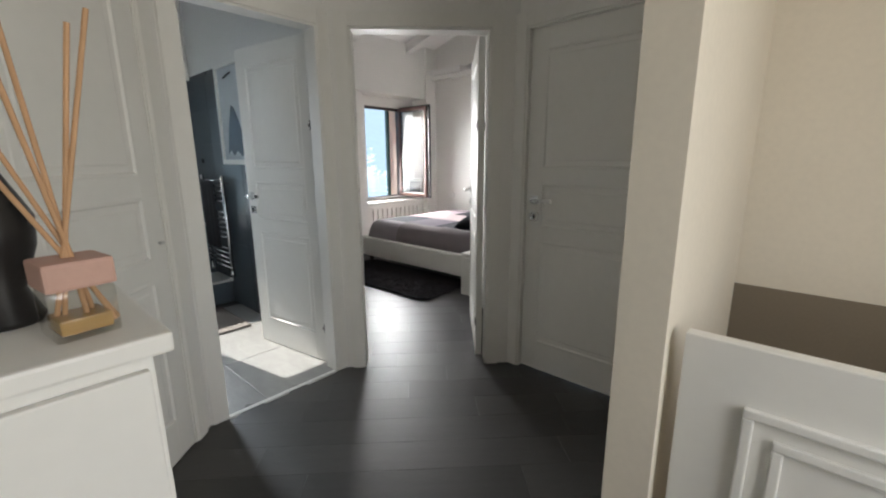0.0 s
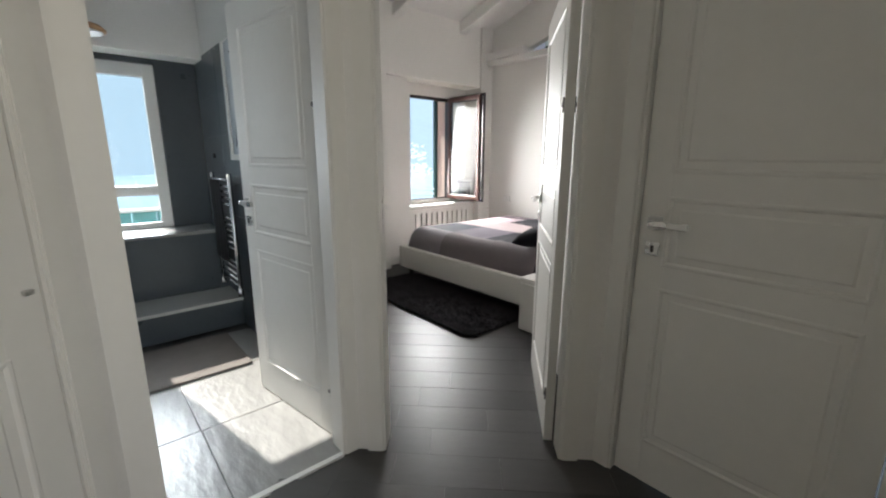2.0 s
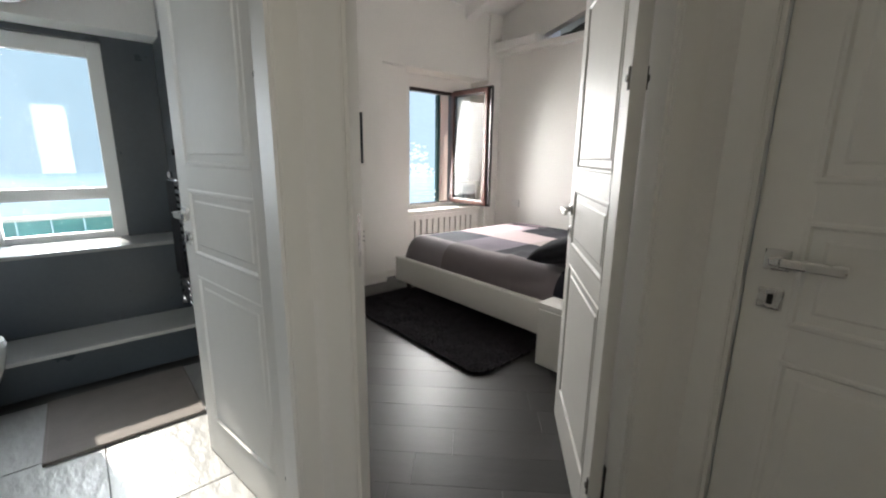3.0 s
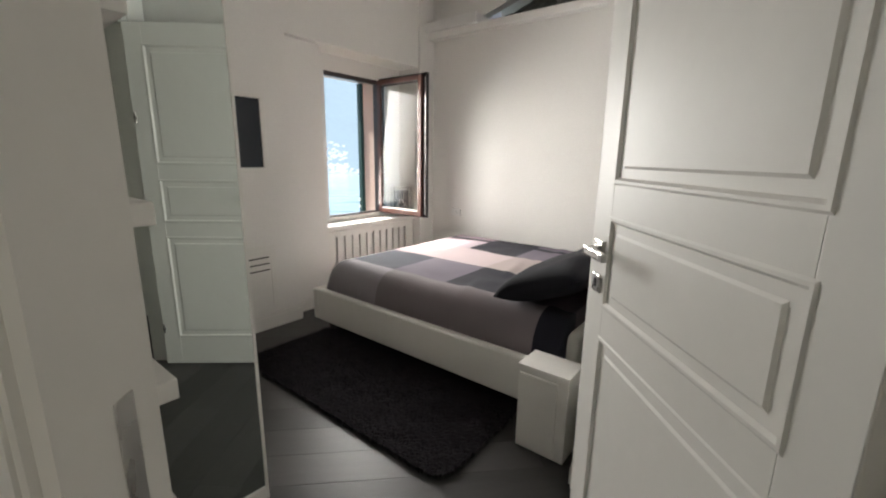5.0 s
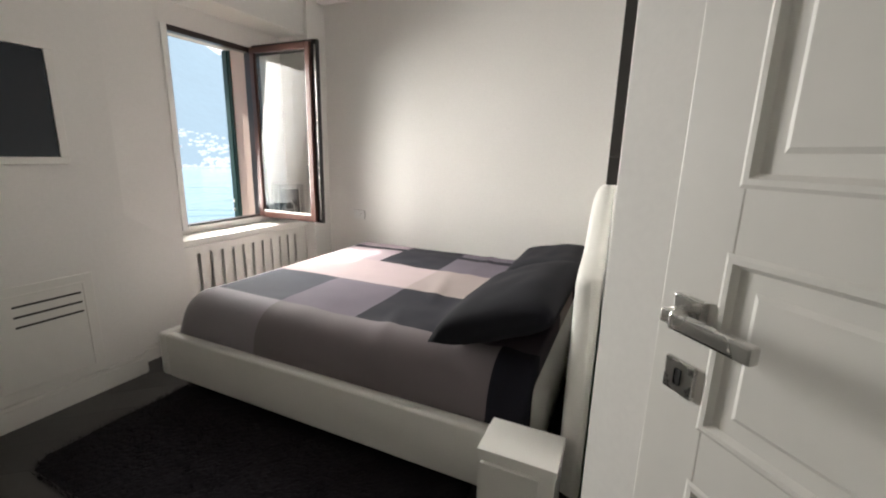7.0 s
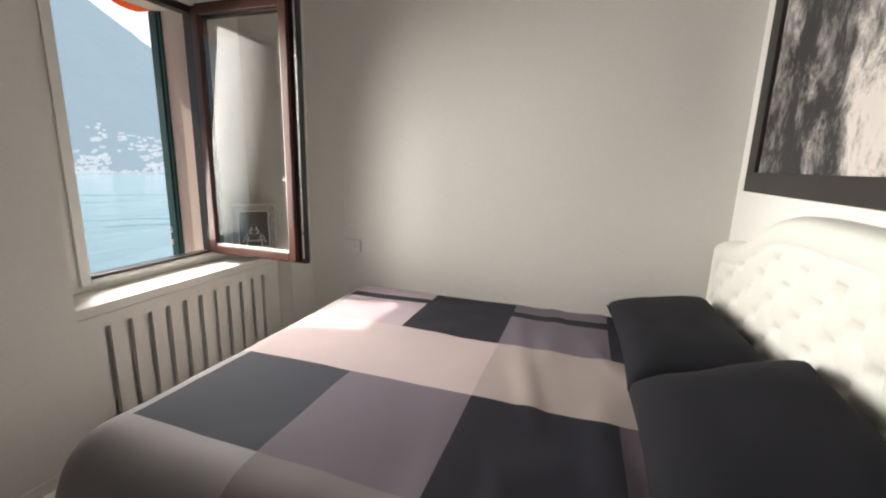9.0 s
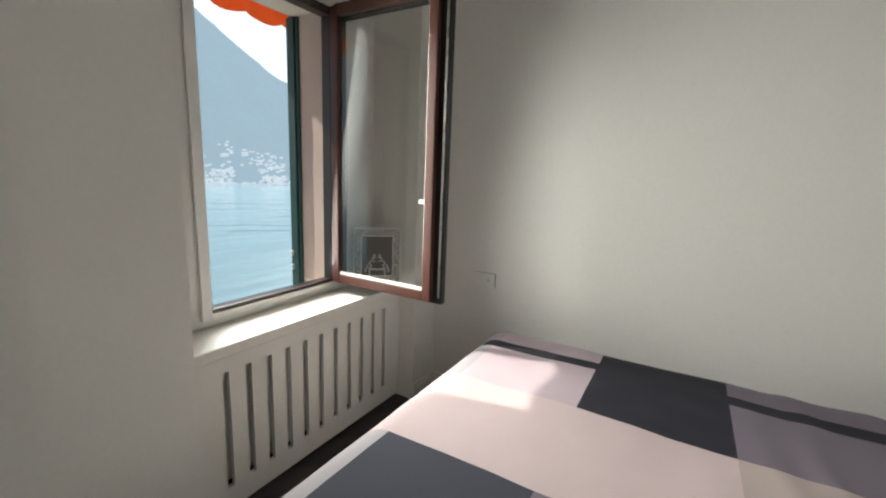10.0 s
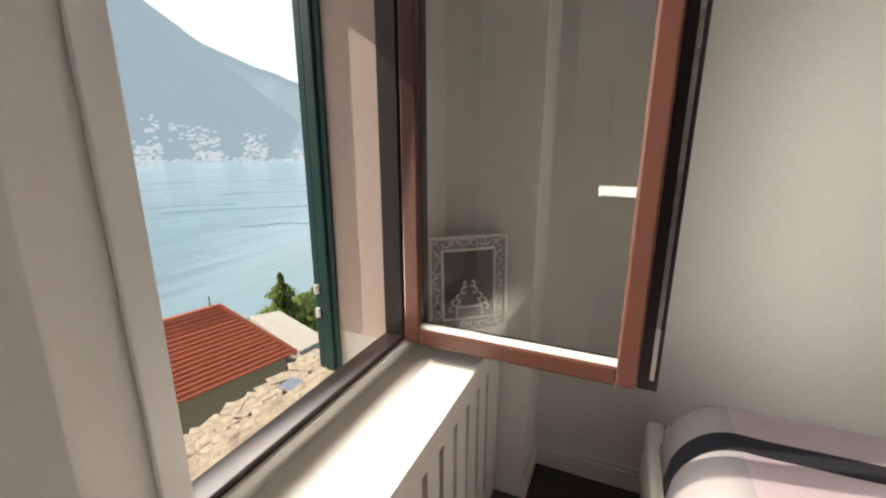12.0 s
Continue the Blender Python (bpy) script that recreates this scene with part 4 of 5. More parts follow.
for z in (0.0, 0.40, 0.80, 1.21, 1.62, 2.0):
    part("shelf", boxed(-3.11, -2.80, 1.6505, 1.835, z, z + 0.05, 0.003), paint, sh)

# ---- bathroom things ----
bw = thing("window_2", "white-framed bathroom window over the lake", "window", kind="structure")
BWX = -4.93
def bar(nm, y0, y1, z0, z1, parent=bw):
    part(nm, boxed(BWX - 0.025, BWX + 0.03, y0, y1, z0, z1, 0.004), pvc, parent)
for y0, y1 in ((0.42, 0.59), (1.15, 1.23)):
    bar("stile", y0, y1, 0.72, 2.06)
for z0, z1 in ((0.72, 0.79), (1.02, 1.10), (1.96, 2.06)):
    bar("rail", 0.5902, 1.1498, z0, z1)
for z0, z1 in ((0.785, 1.025), (1.095, 1.965)):
    g = part("pane", boxed(BWX - 0.004, BWX, 0.585, 1.155, z0, z1), pane_glass, bw)
    g.visible_shadow = False
part("window_sill", boxed(-4.899, -4.48, -0.30, 1.50, 0.7205, 0.745, 0.004), grey_tile, bw, "pale stone sill")

tr = thing("towel_radiator", "chrome ladder towel radiator on the dark tiled wall", "radiator")
for x in (-4.46, -3.97):
    part("upright", tube(bmesh.new(), (x, 1.475, 0.34), (x, 1.475, 1.22), 0.016), bright_chrome, tr, smooth=True)
for k in range(16):
    z = 0.38 + 0.045 * k + (0.06 if k > 4 else 0) + (0.06 if k > 10 else 0)
    part("rung", tube(bmesh.new(), (-4.46, 1.462, z), (-3.97, 1.462, z), 0.010, n=8), bright_chrome, tr, smooth=True)
for x in (-4.46, -3.97):
    part("valve", tube(bmesh.new(), (x, 1.475, 0.29), (x, 1.475, 0.345), 0.022, 0.018), bright_chrome, tr, smooth=True)
    part("bracket", tube(bmesh.new(), (x, 1.475, 1.15), (x, 1.529, 1.15), 0.010), bright_chrome, tr)
bm = bmesh.new()
tw = [[bm.verts.new((-4.40 + 0.30 * a / 16, 1.440 + 0.012 * math.sin(a * 1.3) * b / 14, 1.17 - 0.62 * b / 14)) for b in range(15)] for a in range(17)]
for a in range(16):
    for b in range(14):
        bm.faces.new((tw[a][b], tw[a + 1][b], tw[a + 1][b + 1], tw[a][b + 1]))
bmesh.ops.solidify(bm, geom=bm.faces[:], thickness=0.012)
tagged(link("towel", bm, towel_mat, True), "charcoal towel hanging on the towel radiator", "towel")
bp = thing("bathroom_picture", "white-framed picture of a dark dress on a pale ground", "picture")
bpf = bmesh.new()
for q in ((-3.97, -3.30, 1.32, 1.36), (-3.97, -3.30, 2.10, 2.14), (-3.97, -3.93, 1.36, 2.10), (-3.34, -3.30, 1.36, 2.10)):
    box(bpf, q[0], q[1], 1.500, 1.529, q[2], q[3], 0.004)
part("frame", bpf, paint, bp)
part("print", boxed(-3.93, -3.34, 1.515, 1.528, 1.36, 2.10), mat("pale print", (0.55, 0.58, 0.60), 0.7, var=0.05), bp)
bm = bmesh.new()
prof = [(-3.86, 1.40), (-3.80, 1.44), (-3.74, 1.39), (-3.66, 1.43), (-3.58, 1.38), (-3.50, 1.44), (-3.56, 1.62), (-3.66, 1.78), (-3.72, 1.80), (-3.80, 1.62)]
bm.faces.new([bm.verts.new((x, 1.5145, z)) for x, z in prof])
part("dress_shape", bm, mat("dark blue ink", (0.02, 0.035, 0.06), 0.4), bp)
part("hanger", tube(bmesh.new(), (-3.80, 1.512, 2.02), (-3.66, 1.512, 2.05), 0.006), black_iron, bp)
hook = link("wall_hook", boxed(-4.52, -4.49, 1.51, 1.529, 1.33, 1.37, 0.004), black_iron)
tagged(hook, "small black wall hook on the tiles", "hook")


def toilet(name, label, x, y, z_top, lid):
    t = thing(name, label, name, pose(x, y, 0))
    bm = bmesh.new()
    rings = []
    for z, s in ((0.10, 0.55), (0.16, 0.75), (0.28, 0.92), (z_top - 0.03, 1.0), (z_top, 0.98)):
        rings.append([bm.verts.new((0.18 * s * math.cos(a), (0.27 if math.sin(a) > 0 else 0.24) * s * math.sin(a), z)) for a in [k * math.tau / 28 for k in range(28)]])
    for lo, hi in zip(rings, rings[1:]):
        for k in range(28):
            bm.faces.new((lo[k], lo[(k + 1) % 28], hi[(k + 1) % 28], hi[k]))
    bm.faces.new(rings[0][::-1])
    if lid:
        bm.faces.new(rings[-1])
    else:
        inner = [bm.verts.new((v.co.x * 0.8, v.co.y * 0.8, z_top)) for v in rings[-1]]
        deep = [bm.verts.new((v.co.x * 0.6, v.co.y * 0.6, z_top - 0.12)) for v in rings[-1]]
        for r0, r1 in ((rings[-1], inner), (inner, deep)):
            for k in range(28):
                bm.faces.new((r0[k], r0[(k + 1) % 28], r1[(k + 1) % 28], r1[k]))
        bm.faces.new(deep)
    part("bowl", bm, ceramic, t, smooth=True)
    part("back", boxed(-0.17, 0.17, -0.56, -0.20, 0.12, z_top - 0.002, 0.02), ceramic, t, smooth=True)
    if lid:
        lb = bmesh.new()
        low = [lb.verts.new((0.185 * math.cos(a), (0.275 if math.sin(a) > 0 else 0.24) * math.sin(a), z_top + 0.004)) for a in [k * math.tau / 28 for k in range(28)]]
        up = [lb.verts.new((v.co.x * 0.97, v.co.y * 0.97, z_top + 0.03)) for v in low]
        lb.faces.new(low[::-1])
        lb.faces.new(up)
        for k in range(28):
            lb.faces.new((low[k], low[(k + 1) % 28], up[(k + 1) % 28], up[k]))
        part("lid", lb, ceramic, t)
    return t


toilet("toilet", "white wall-hung ceramic toilet with its lid closed", -3.95, 0.35, 0.40, True)
toilet("bidet", "white wall-hung ceramic bidet beside the toilet", -3.50, 0.33, 0.38, False)
struct("wall_bath_service", boxed(-4.47, -2.32, -0.69, -0.22, 0.001, 1.15, 0.004), slate, "dark tiled service wall behind the toilet")
bmat = thing("bath_mat", "taupe bath mat on the stone floor", "bath mat")
part("pad", boxed(-4.0, -3.38, 0.715, 1.35, 0.002, 0.016, 0.005), mat_rug, bmat)
for y0 in (0.716, 1.336):
    part("hem", boxed(-3.995, -3.385, y0, y0 + 0.013, 0.0162, 0.019, 0.001), mat_rug, bmat)
lp = thing("ceiling_lamp", "round rattan-shaded lamp on the bulkhead", "lamp")
part("shade", lathe([(0.13, 0), (0.135, 0.015), (0.11, 0.04), (0.03, 0.05)]), reed, lp, smooth=True)
lp.matrix_world = pose(-4.36, 0.79, 2.13)
part("diffuser", lathe([(0.105, -0.012), (0.118, -0.004), (0.118, -0.0005)]), ceramic, lp)
part("stem", tube(bmesh.new(), (0, 0, 0.05), (0, 0, 1.05), 0.006), chrome, lp)
struct("threshold", boxed(-2.222, -2.196, 0.712, 1.388, -0.012, 0.003, 0.001), pvc, "pale door threshold strip", "threshold")

bal = thing("balustrade", "teal panelled balcony railing outside the bathroom window", "railing")
teal = mat("teal railing panel", (0.10, 0.33, 0.33), 0.5, var=0.06, scale=3)
for k in range(12):
    part("panel", boxed(-5.62, -5.60, -0.60 + 0.20 * k, -0.41 + 0.20 * k, -0.2, 0.81, 0.003), teal, bal)
part("top_rail", boxed(-5.64, -5.58, -0.62, 1.80, 0.812, 0.845, 0.006), pvc, bal)

# ---- outside ----
ex = bmesh.new()
box(ex, -5.515, -5.501, 4.757, 8.0, -3, 4.2)
box(ex, -5.515, -5.501, 1.6, 4.018, -3, 4.2)
box(ex, -5.515, -5.501, 4.0181, 4.7569, -3, 0.56)
box(ex, -5.515, -5.501, 4.0181, 4.7569, 2.14, 4.2)
struct("wall_outside", ex, salmon, "salmon rendered outer wall")
rv = bmesh.new()
box(rv, -5.515, -5.278, 4.745, 4.7555, 0.735, 2.14)
box(rv, -5.515, -5.278, 4.0195, 4.030, 0.735, 2.14)
box(rv, -5.515, -5.44, 4.0301, 4.10, 0.735, 2.14)
struct("window_reveal", rv, salmon, "salmon rendered outer window reveal", "reveal")
struct("outer_sill", boxed(-5.54, -5.282, 4.0305, 4.7445, 0.5605, 0.59, 0.004), pebble, "stone outer window sill", "window sill")


def shutter(name, at, w=0.36):
    s = thing(name, "dark green louvred window shutter folded open", "shutter", at)
    for q in ((0, 0.05), (w - 0.05, w)):
        part("stile", boxed(q[0], q[1], -0.02, 0.02, 0, 1.40, 0.003), green_paint, s)
    for z in (0, 0.66, 1.34):
        part("rail", boxed(0.0502, w - 0.0502, -0.02, 0.02, z, z + 0.06, 0.002), green_paint, s)
    for k in range(30):
        z = 0.075 + k * 0.0425
        if abs(z - 0.69) > 0.045 and z < 1.33:
            part("slat", boxed(0.0502, w - 0.0502, -0.014, 0.014, z, z + 0.010), green_paint, s)
    return s


sh = shutter("shutter", pose(-5.575, 4.80, 0.66, 0, 0, 97))
for x0, x1, y0 in ((-5.545, -5.518, 4.728), (-5.514, -5.482, 4.722), (-5.4815, -5.462, 4.732)):
    bm = boxed(x0, x1, y0, 4.7445, 0.592, 2.138, 0.004)
    bm.transform(sh.matrix_world.inverted())
    part("hinge_post", bm, green_paint, sh)
for z in (0.78, 0.86):
    bm = tube(bmesh.new(), (-5.53, 4.722, z), (-5.53, 4.722, z + 0.03), 0.008, n=8)
    bm.transform(sh.matrix_world.inverted())
    part("hinge_pin", bm, pvc, sh, "pale hinge pin")
aw = thing("awning", "orange scalloped awning valance above the window", "awning")
bm = bmesh.new()
top, botm = [], []
for k in range(81):
    y = 3.3 + 3.0 * k / 80
    top.append(bm.verts.new((-6.38, y, 2.66)))
    botm.append(bm.verts.new((-6.40 + 0.01 * math.sin(k), y, 2.42 - 0.04 * abs(math.sin(k * math.pi / 8)))))
for k in range(80):
    bm.faces.new((top[k], top[k + 1], botm[k + 1], botm[k]))
up = [bm.verts.new((-5.52, 3.3, 3.05)), bm.verts.new((-5.52, 6.3, 3.05))]
bm.faces.new((up[0], up[1], top[80], *[top[k] for k in range(79, 0, -1)], top[0]))
bmesh.ops.solidify(bm, geom=bm.faces[:], thickness=0.004)
part("valance", bm, awning_mat, aw)

OUT_X, OUT_Y, OUT_Z = -4.65, 3.72, 1.33


def away(az, d, z):
    a = radians(az)
    return Vector((OUT_X - d * math.sin(a), OUT_Y + d * math.cos(a), z))


# stone slab roof just below the window
sr = thing("stone_roof", "sunlit rough stone slab roof below the window", "roof", kind="structure")
part("deck", boxed(-7.28, -5.55, 0.5, 9.0, -0.95, -0.66), pebble, sr)
rnd = random.Random(3)
shapes = []
for k in range(6):
    bm = bmesh.new()
    box(bm, -0.06, 0.06, -0.07, 0.07, 0, 0.012, 0.005)
    for vtx in bm.verts:
        vtx.co += Vector((rnd.uniform(-0.012, 0.012), rnd.uniform(-0.012, 0.012), rnd.uniform(-0.002, 0.003)))
    me = bpy.data.meshes.new("slab_stone")
    bm.to_mesh(me)
    bm.free()
    me.materials.append(pebble)
    shapes.append(me)
for a in range(9):
    for b in range(33):
        ob = new("slab_stone", shapes[rnd.randrange(6)])
        ob.parent = sr
        ob.matrix_local = pose(-7.24 + 0.11 * a + rnd.uniform(-0.03, 0.03), 4.3 + 0.12 * b + rnd.uniform(-0.03, 0.03), -0.662 + rnd.uniform(0, 0.015), rnd.uniform(-2, 2), rnd.uniform(-2, 2), rnd.uniform(0, 360))
vent = thing("roof_vent", "small dark metal vent box on the stone roof", "vent")
part("box", boxed(-6.93, -6.80, 5.83, 5.95, -0.64, -0.50, 0.01), black_iron, vent)
part("cap", boxed(-6.95, -6.78, 5.81, 5.97, -0.499, -0.48, 0.004), chrome, vent)

# red tiled house
rh = thing("red_roof_house", "ochre house under a red tiled hip roof", "house")
E0, C0 = away(58.4, 13.5, -6.2), away(44.8, 15.0, -6.2)
ed = (C0 - E0).normalized()
E0 = E0 - ed * 3.0
inward = Vector((-ed.y, ed.x, 0))
if inward.x > 0:
    inward = -inward
A0 = C0 + inward * 2.4 - ed * 1.5 + Vector((0, 0, 1.7))
F0 = C0 + inward * 4.8
R0 = A0 - ed * 6.0
bm = bmesh.new()
pts = [bm.verts.new(p) for p in (E0, C0, A0, R0, F0, E0 + inward * 4.8)]
bm.faces.new((pts[0], pts[1], pts[2], pts[3]))
bm.faces.new((pts[1], pts[4], pts[2]))
bm.faces.new((pts[4], pts[5], pts[3], pts[2]))
part("roof", bm, roof_tile, rh, "red clay tile roof")
bm = bmesh.new()
slope = (R0 - E0)
down = slope - ed * slope.dot(ed)
nrm = ed.cross(down).normalized()
if nrm.z < 0:
    nrm = -nrm
rows = 17
for k in range(rows):
    f = (k + 0.3) / rows
    a = E0 + down * f + nrm * 0.03
    b = C0 + (A0 - C0) * f + nrm * 0.03
    tube(bm, a, b, 0.055, n=6)
part("tile_course", bm, roof_tile, rh)
bm = bmesh.new()
tube(bm, C0, A0 + Vector((0, 0, 0.03)), 0.11, n=8)
tube(bm, A0 + Vector((0, 0, 0.03)), R0, 0.11, n=8)
part("ridge", bm, roof_tile, rh)
bm = bmesh.new()
plan = [E0 + inward * 0.3, C0 + inward * 0.3 - ed * 0.3, F0 - inward * 0.3 - ed * 0.3, E0 + inward * 4.5]
lo, hi = [bm.verts.new((p.x, p.y, -11)) for p in plan], [bm.verts.new((p.x, p.y, -6.15)) for p in plan]
for k in range(4):
    bm.faces.new((lo[k], lo[(k + 1) % 4], hi[(k + 1) % 4], hi[k]))
part("wall", bm, ochre, rh)
part("antenna", tube(bmesh.new(), A0 - ed * 0.3, A0 - ed * 0.3 + Vector((0, 0, 0.5)), 0.02, n=6), dark_leg, rh)
gh = thing("pale_roof_building", "low building with a pale ribbed sheet roof", "house")
q = [away(50.3, 20.1, -6.5), away(46.4, 20.2, -6.5), away(40.6, 16.5, -6.5), away(44.4, 15.6, -6.5)]
bm = bmesh.new()
hi, lo = [bm.verts.new(p) for p in q], [bm.verts.new((p.x, p.y, -12)) for p in q]
bm.faces.new(hi)
for k in range(4):
    bm.faces.new((lo[k], lo[(k + 1) % 4], hi[(k + 1) % 4], hi[k]))
part("block", bm, pale_roof, gh)
bm = bmesh.new()
for k in range(14):
    f = (k + 0.5) / 14
    tube(bm, q[0].lerp(q[1], f) + Vector((0, 0, 0.02)), q[3].lerp(q[2], f) + Vector((0, 0, 0.02)), 0.03, n=5)
part("rib", bm, pale_roof, gh)


def tree(name, label, at, height, spread, conical, seed):
    t = thing(name, label, "tree", Matrix.Translation(at))
    r = random.Random(seed)
    bm = bmesh.new()
    tube(bm, (0, 0, 0), (0, 0, height * 0.9), 0.16, 0.02, 8)
    for k in range(14):
        z = height * (0.2 + 0.05 * k)
        a = r.uniform(0, 6.28)
        l = spread * (1 - z / height if conical else 0.8)
        tube(bm, (0, 0, z), (l * math.cos(a), l * math.sin(a), z + 0.25 * l), 0.04, 0.01, 5)
    part("trunk", bm, bark, t)
    verts, faces = [], []
    for k in range(5200):
        u = r.random() ** 0.7
        z = height * (0.12 + 0.9 * (1 - u)) if conical else height * r.uniform(0.25, 1.0)
        lim = spread * (u ** 0.9) * (0.75 + 0.35 * math.sin(z * 5.0)) if conical else spread * math.sqrt(max(0, 1 - ((z / height - 0.6) / 0.45) ** 2))
        a, d = r.uniform(0, 6.28), lim * math.sqrt(r.random()) * r.uniform(0.75, 1.08)
        p = Vector((d * math.cos(a), d * math.sin(a), z))
        n = Vector((r.gauss(0, 1), r.gauss(0, 1), r.gauss(0, 1))).normalized() * 0.14
        m = Vector((r.gauss(0, 1), r.gauss(0, 1), r.gauss(0, 1))).normalized() * 0.09
        i = len(verts)
        verts += [p - n, p + m, p + n, p - m]
        faces.append((i, i + 1, i + 2, i + 3))
    me = bpy.data.meshes.new("crown")
    me.from_pydata([tuple(v) for v in verts], [], faces)
    me.materials.append(leaf)
    c = new("crown", me)
    c.parent = t
    return t


tree("conifer", "dark green conifer on the lake shore slope", away(46.0, 26, -11.6), 5.2, 2.7, True, 1)
tree("tree", "broad green tree on the slope", away(40.5, 25, -11.8), 4.6, 1.6, False, 2)
tree("tree", "broad green tree on the slope", away(49.0, 27, -12.4), 3.0, 1.5, False, 3)
tree("tree", "broad green tree on the slope", away(42.8, 29, -13.0), 4.0, 1.6, False, 5)

bm = bmesh.new()
prof = [(4, -9), (14, -11), (24, -11.5), (34, -14), (60, -30), (120, -62), (160, -75)]
azs = list(range(-20, 141, 4))
gr = [[bm.verts.new(away(a, d, z + (0.6 * noise.noise(Vector((a * 0.2, d * 0.1, 0))) if d > 10 else 0))) for d, z in prof] for a in azs]
for i in range(len(azs) - 1):
    for j in range(len(prof) - 1):
        bm.faces.new((gr[i][j], gr[i + 1][j], gr[i + 1][j + 1], gr[i][j + 1]))
tagged(link("ground", bm, soil, True), "green hillside falling to the lake", "ground", kind="structure")
bm = bmesh.new()
azs = list(range(-40, 181, 5))
wr_ = [[bm.verts.new(away(a, d, -60)) for d in (90, 300, 900, 2000, 4200)] for a in azs]
for i in range(len(azs) - 1):
    for j in range(4):
        bm.faces.new((wr_[i][j], wr_[i + 1][j], wr_[i + 1][j + 1], wr_[i][j + 1]))
tagged(link("water", bm, water), "rippled lake with a pale blue glow in its colour", "lake", kind="structure")

bm = bmesh.new()
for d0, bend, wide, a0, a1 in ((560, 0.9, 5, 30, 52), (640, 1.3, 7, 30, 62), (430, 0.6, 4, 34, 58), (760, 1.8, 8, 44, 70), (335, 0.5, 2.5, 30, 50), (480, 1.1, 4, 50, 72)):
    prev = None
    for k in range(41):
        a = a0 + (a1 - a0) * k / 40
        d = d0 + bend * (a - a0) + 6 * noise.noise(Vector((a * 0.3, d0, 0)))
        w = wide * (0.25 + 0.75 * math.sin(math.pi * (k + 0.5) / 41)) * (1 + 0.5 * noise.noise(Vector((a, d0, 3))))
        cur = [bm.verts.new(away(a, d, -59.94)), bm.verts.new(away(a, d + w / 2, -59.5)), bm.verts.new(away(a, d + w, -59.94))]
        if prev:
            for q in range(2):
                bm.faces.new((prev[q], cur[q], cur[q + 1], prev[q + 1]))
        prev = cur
# wakes are darker water that also glows, less than the lake around them
tagged(link("wake", bm, mat("darker water with weak glow", (0.05, 0.11, 0.13), 0.12, var=0.3, scale=0.02, fine=0.2, emit=(0.27, 0.42, 0.49), emit_strength=0.36)), "long boat wakes rippling over the lake, a weaker glow in their colour", "wake", kind="structure")
bm = bmesh.new()
sky_rows = [[bm.verts.new(away(a, 4550, z)) for z in (-62, 300, 900, 1500, 2100)] for a in range(-40, 181, 5)]
for i in range(len(sky_rows) - 1):
    for j in range(4):
        bm.faces.new((sky_rows[i][j], sky_rows[i + 1][j], sky_rows[i + 1][j + 1], sky_rows[i][j + 1]))
tagged(link("backdrop_sky", bm, bright_sky), "bright hazy sky low over the mountains", "sky", kind="structure")

RIDGE = [(-40, 4), (20, 5.0), (38, 5.6), (40, 6.3), (44, 8.0), (47, 8.8), (52, 10.8), (55, 13.0), (58, 15.2), (64, 19.5), (75, 23), (95, 22), (130, 18), (180, 16)]


def ridge(a):
    for (a0, e0), (a1, e1) in zip(RIDGE, RIDGE[1:]):
        if a0 <= a <= a1:
            return e0 + (e1 - e0) * (a - a0) / (a1 - a0)
    return 5


def slope_h(a, f, r0=1640.0, r1=3000.0):
    top = math.tan(radians(ridge(a))) * r1
    n = noise.noise(Vector((a * 0.22, f * 3, 1))) * 45 + noise.noise(Vector((a * 0.9, f * 9, 4))) * 14
    return r0 + (r1 - r0) * f, -62 + (top + 62) * f ** 1.05 + n * f * (1.05 - f) * 2 + noise.noise(Vector((a * 2.0, 0, 9))) * 9 * f


bm = bmesh.new()
azs = [-40 + 0.75 * k for k in range(294)]
gm = []
for a in azs:
    col = []
    for j in range(25):
        d, z = slope_h(a, j / 24)
        col.append(bm.verts.new(away(a, d, z)))
    gm.append(col)
for i in range(len(azs) - 1):
    for j in range(24):
        bm.faces.new((gm[i][j], gm[i + 1][j], gm[i + 1][j + 1], gm[i][j + 1]))
tagged(link("backdrop_mountain", bm, haze, True), "wooded mountain across the lake, its blue haze a glow in the material", "mountain", kind="structure")
bm = bmesh.new()
far = [[bm.verts.new(away(a, 4300, z)) for z in (-62, math.tan(radians(6.6 + 1.2 * math.sin(a * 0.11) + 0.4 * noise.noise(Vector((a * 0.5, 0, 0))))) * 4300)] for a in range(-40, 60)]
for i in range(len(far) - 1):
    bm.faces.new((far[i][0], far[i + 1][0], far[i + 1][1], far[i][1]))
tagged(link("backdrop_far_ridge", bm, far_haze), "far mountain ridge paled by a haze glow in its material", "mountain", kind="structure")
bm = bmesh.new()
rnd = random.Random(11)
count = 0
while count < 620:
    a, f = rnd.uniform(30, 75), rnd.random() ** 1.6 * 0.20
    dens = noise.noise(Vector((a * 0.35, f * 9, 5))) + (0.45 if abs(a - 51) < 5 else 0) + (0.3 if abs(a - 61) < 4 else 0) - 1.2 * f
    if f > 0.008 and dens < rnd.uniform(-0.1, 0.5):
        continue
    d, z = slope_h(a, f)
    p = away(a, d, z)
    s, h = rnd.uniform(4, 8), rnd.uniform(4, 8)
    box(bm, p.x - s / 2, p.x + s / 2, p.y - s, p.y + s, p.z - 6, p.z + h)
    count += 1
tagged(link("far_town", bm, town_mat), "far houses scattered over the lakeside slope, paled by a glow in their colour", "town", kind="stuff")

# ---- floor boards, last ----
BW, BL = 0.19, 1.9
ANG = 45.0
board_meshes = {}


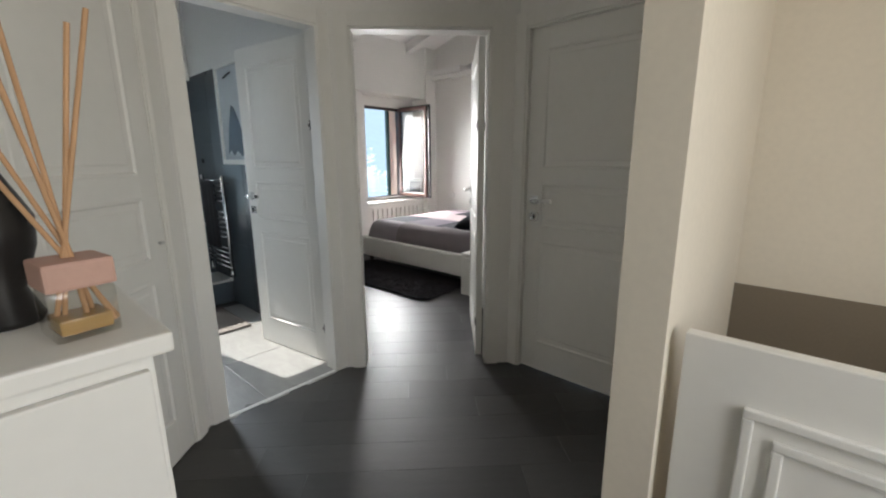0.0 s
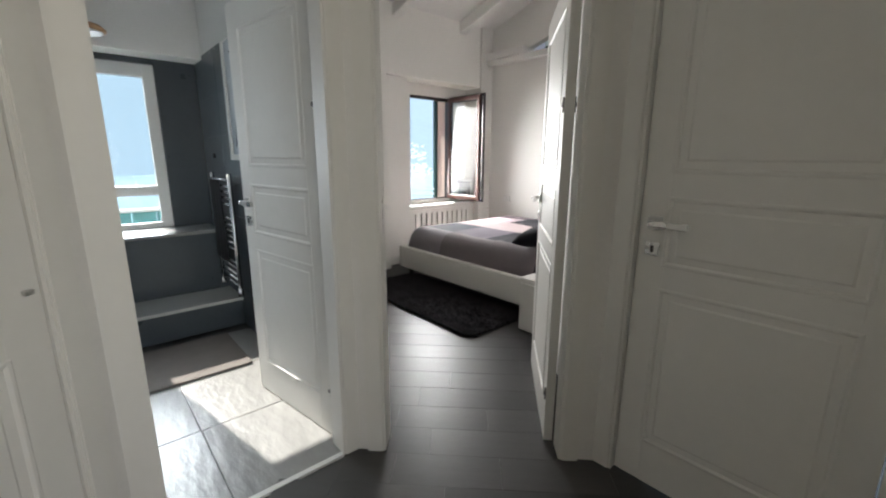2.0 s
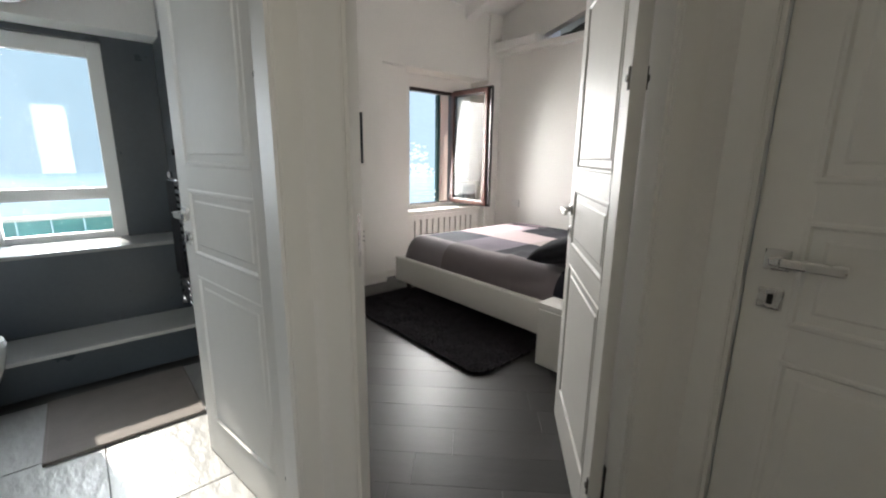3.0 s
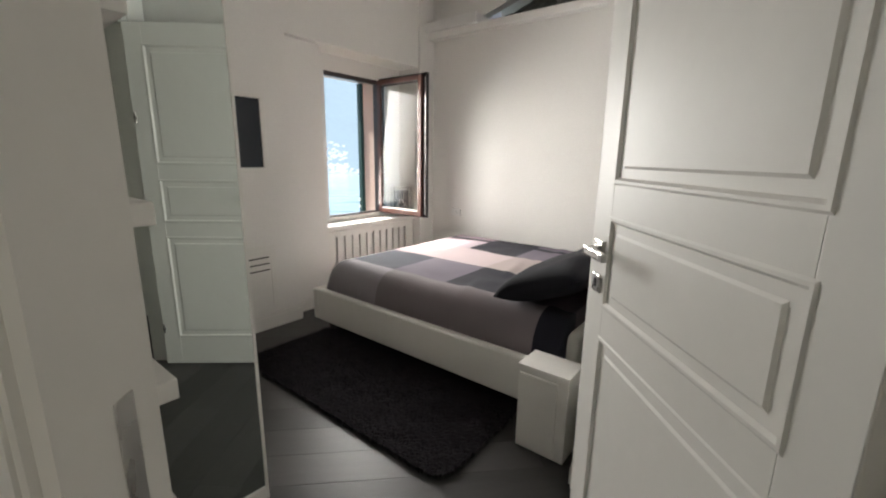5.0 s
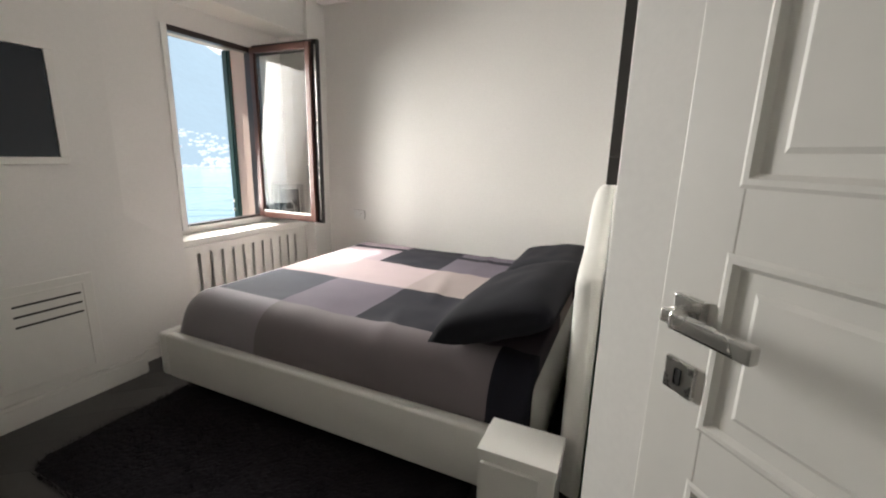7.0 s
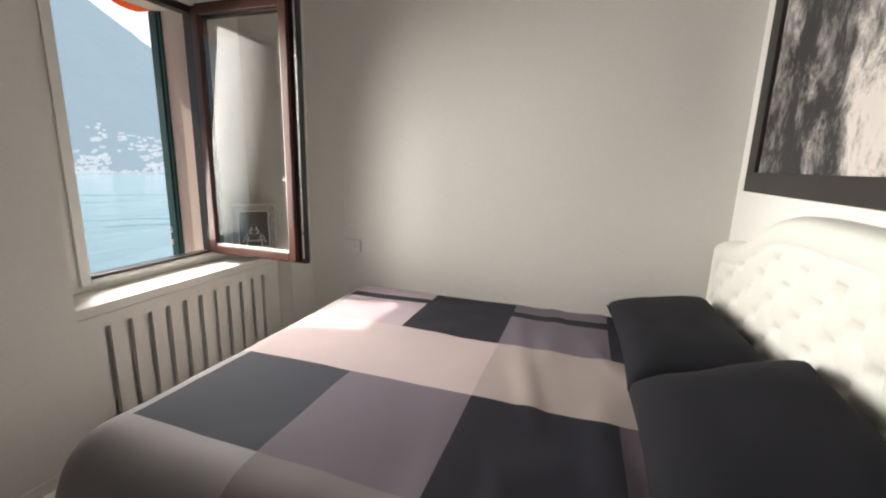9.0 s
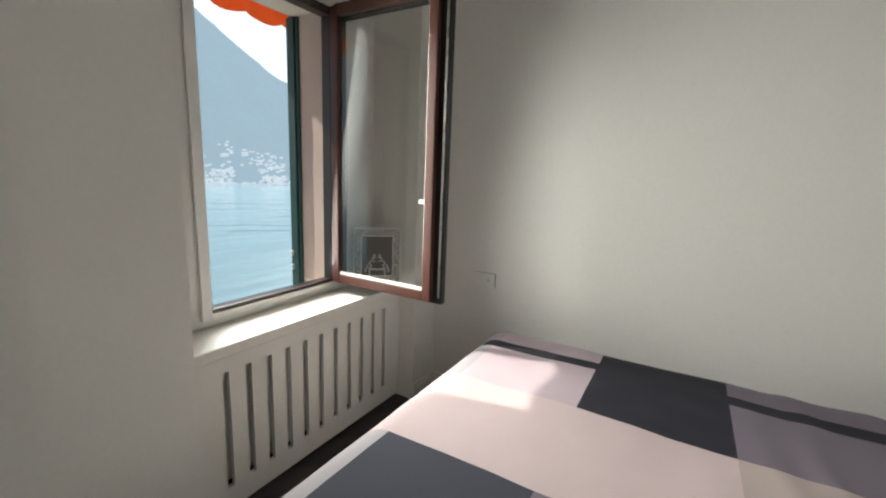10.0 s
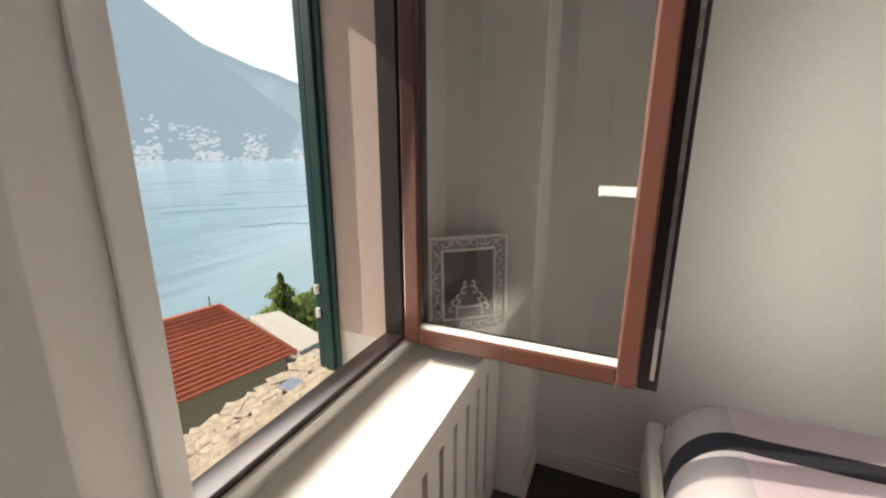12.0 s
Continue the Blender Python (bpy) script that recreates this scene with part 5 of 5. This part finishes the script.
def board_mesh(L):
    if L not in board_meshes:
        bm = boxed(-L / 2 + 0.0005, L / 2 - 0.0005, -BW / 2 + 0.0005, BW / 2 - 0.0005, -0.012, 0.0, 0.0012)
        me = bpy.data.meshes.new("floor_board")
        bm.to_mesh(me)
        bm.free()
        me.materials.append(oak)
        board_meshes[L] = me
    return board_meshes[L]


floor_ob = bpy.data.objects["floor"]
rnd = random.Random(21)
ca, sa = math.cos(radians(ANG)), math.sin(radians(ANG))


def wanted(x, y):
    return -5.2 < x < -1.3 and 1.66 < y < 5.28 or -2.2 < x < -0.2 and -0.3 < y < 2.3 or -2.3 < x < -1.2 and 1.3 < y < 3.0


def lay(u, v0, L):
    """Lay a board that starts at u along its row, or shorter ones where it would run into the bathroom."""
    pts = [((u + L * k / 4) * ca - v0 * sa, (u + L * k / 4) * sa + v0 * ca) for k in range(5)]
    if not any(wanted(x, y) for x, y in pts):
        return
    if any(x < -2.20 and y < 1.56 or x < -5.20 or y > 5.30 or x > -1.42 and y > 2.30 for x, y in pts):
        if L > 0.2:
            for k in range(2):
                lay(u + L / 2 * k, v0, L / 2)
        return
    ob = new("floor_board", board_mesh(L))
    ob.parent = floor_ob
    ob.matrix_local = pose(pts[2][0], pts[2][1], 0, 0, 0, ANG)


for r in range(-33, 50):
    u = -6 + rnd.uniform(0, 1)
    while u < 8:
        L = BL * rnd.choice((1, 1, 0.75, 0.5))
        lay(u, r * BW, L)
        u += L
struct("floor_landing_rest", boxed(-2.19, 1.7, -2.7, 2.3, -0.011, -0.006), oak, "dark oak floor", "floor")

# bathroom tiles
tm = bpy.data.meshes.new("floor_tile")
bm = boxed(-0.297, 0.297, -0.297, 0.297, -0.012, 0.0, 0.002)
bm.to_mesh(tm)
bm.free()
tm.materials.append(grey_tile)
for a in range(4):
    for b in range(4):
        x, y = -2.522 - 0.6 * a, 1.23 - 0.6 * b
        if x < -4.2:
            continue
        ob = new("floor_tile", tm)
        ob.parent = floor_ob
        ob.matrix_local = pose(x, y, 0.0)

# dark wall tiles beside the towel radiator
wt = bpy.data.meshes.new("wall_tile")
bm = boxed(-0.298, 0.298, -0.004, 0.0, -0.148, 0.148, 0.0015)
bm.to_mesh(wt)
bm.free()
wt.materials.append(slate)
north = bpy.data.objects["wall_bath_north"]
for a in range(4):
    for b in range(7):
        ob = new("wall_tile", wt)
        ob.parent = north
        ob.matrix_local = pose(-4.555 + 0.6 * a, 1.5299, 0.152 + 0.3 * b)
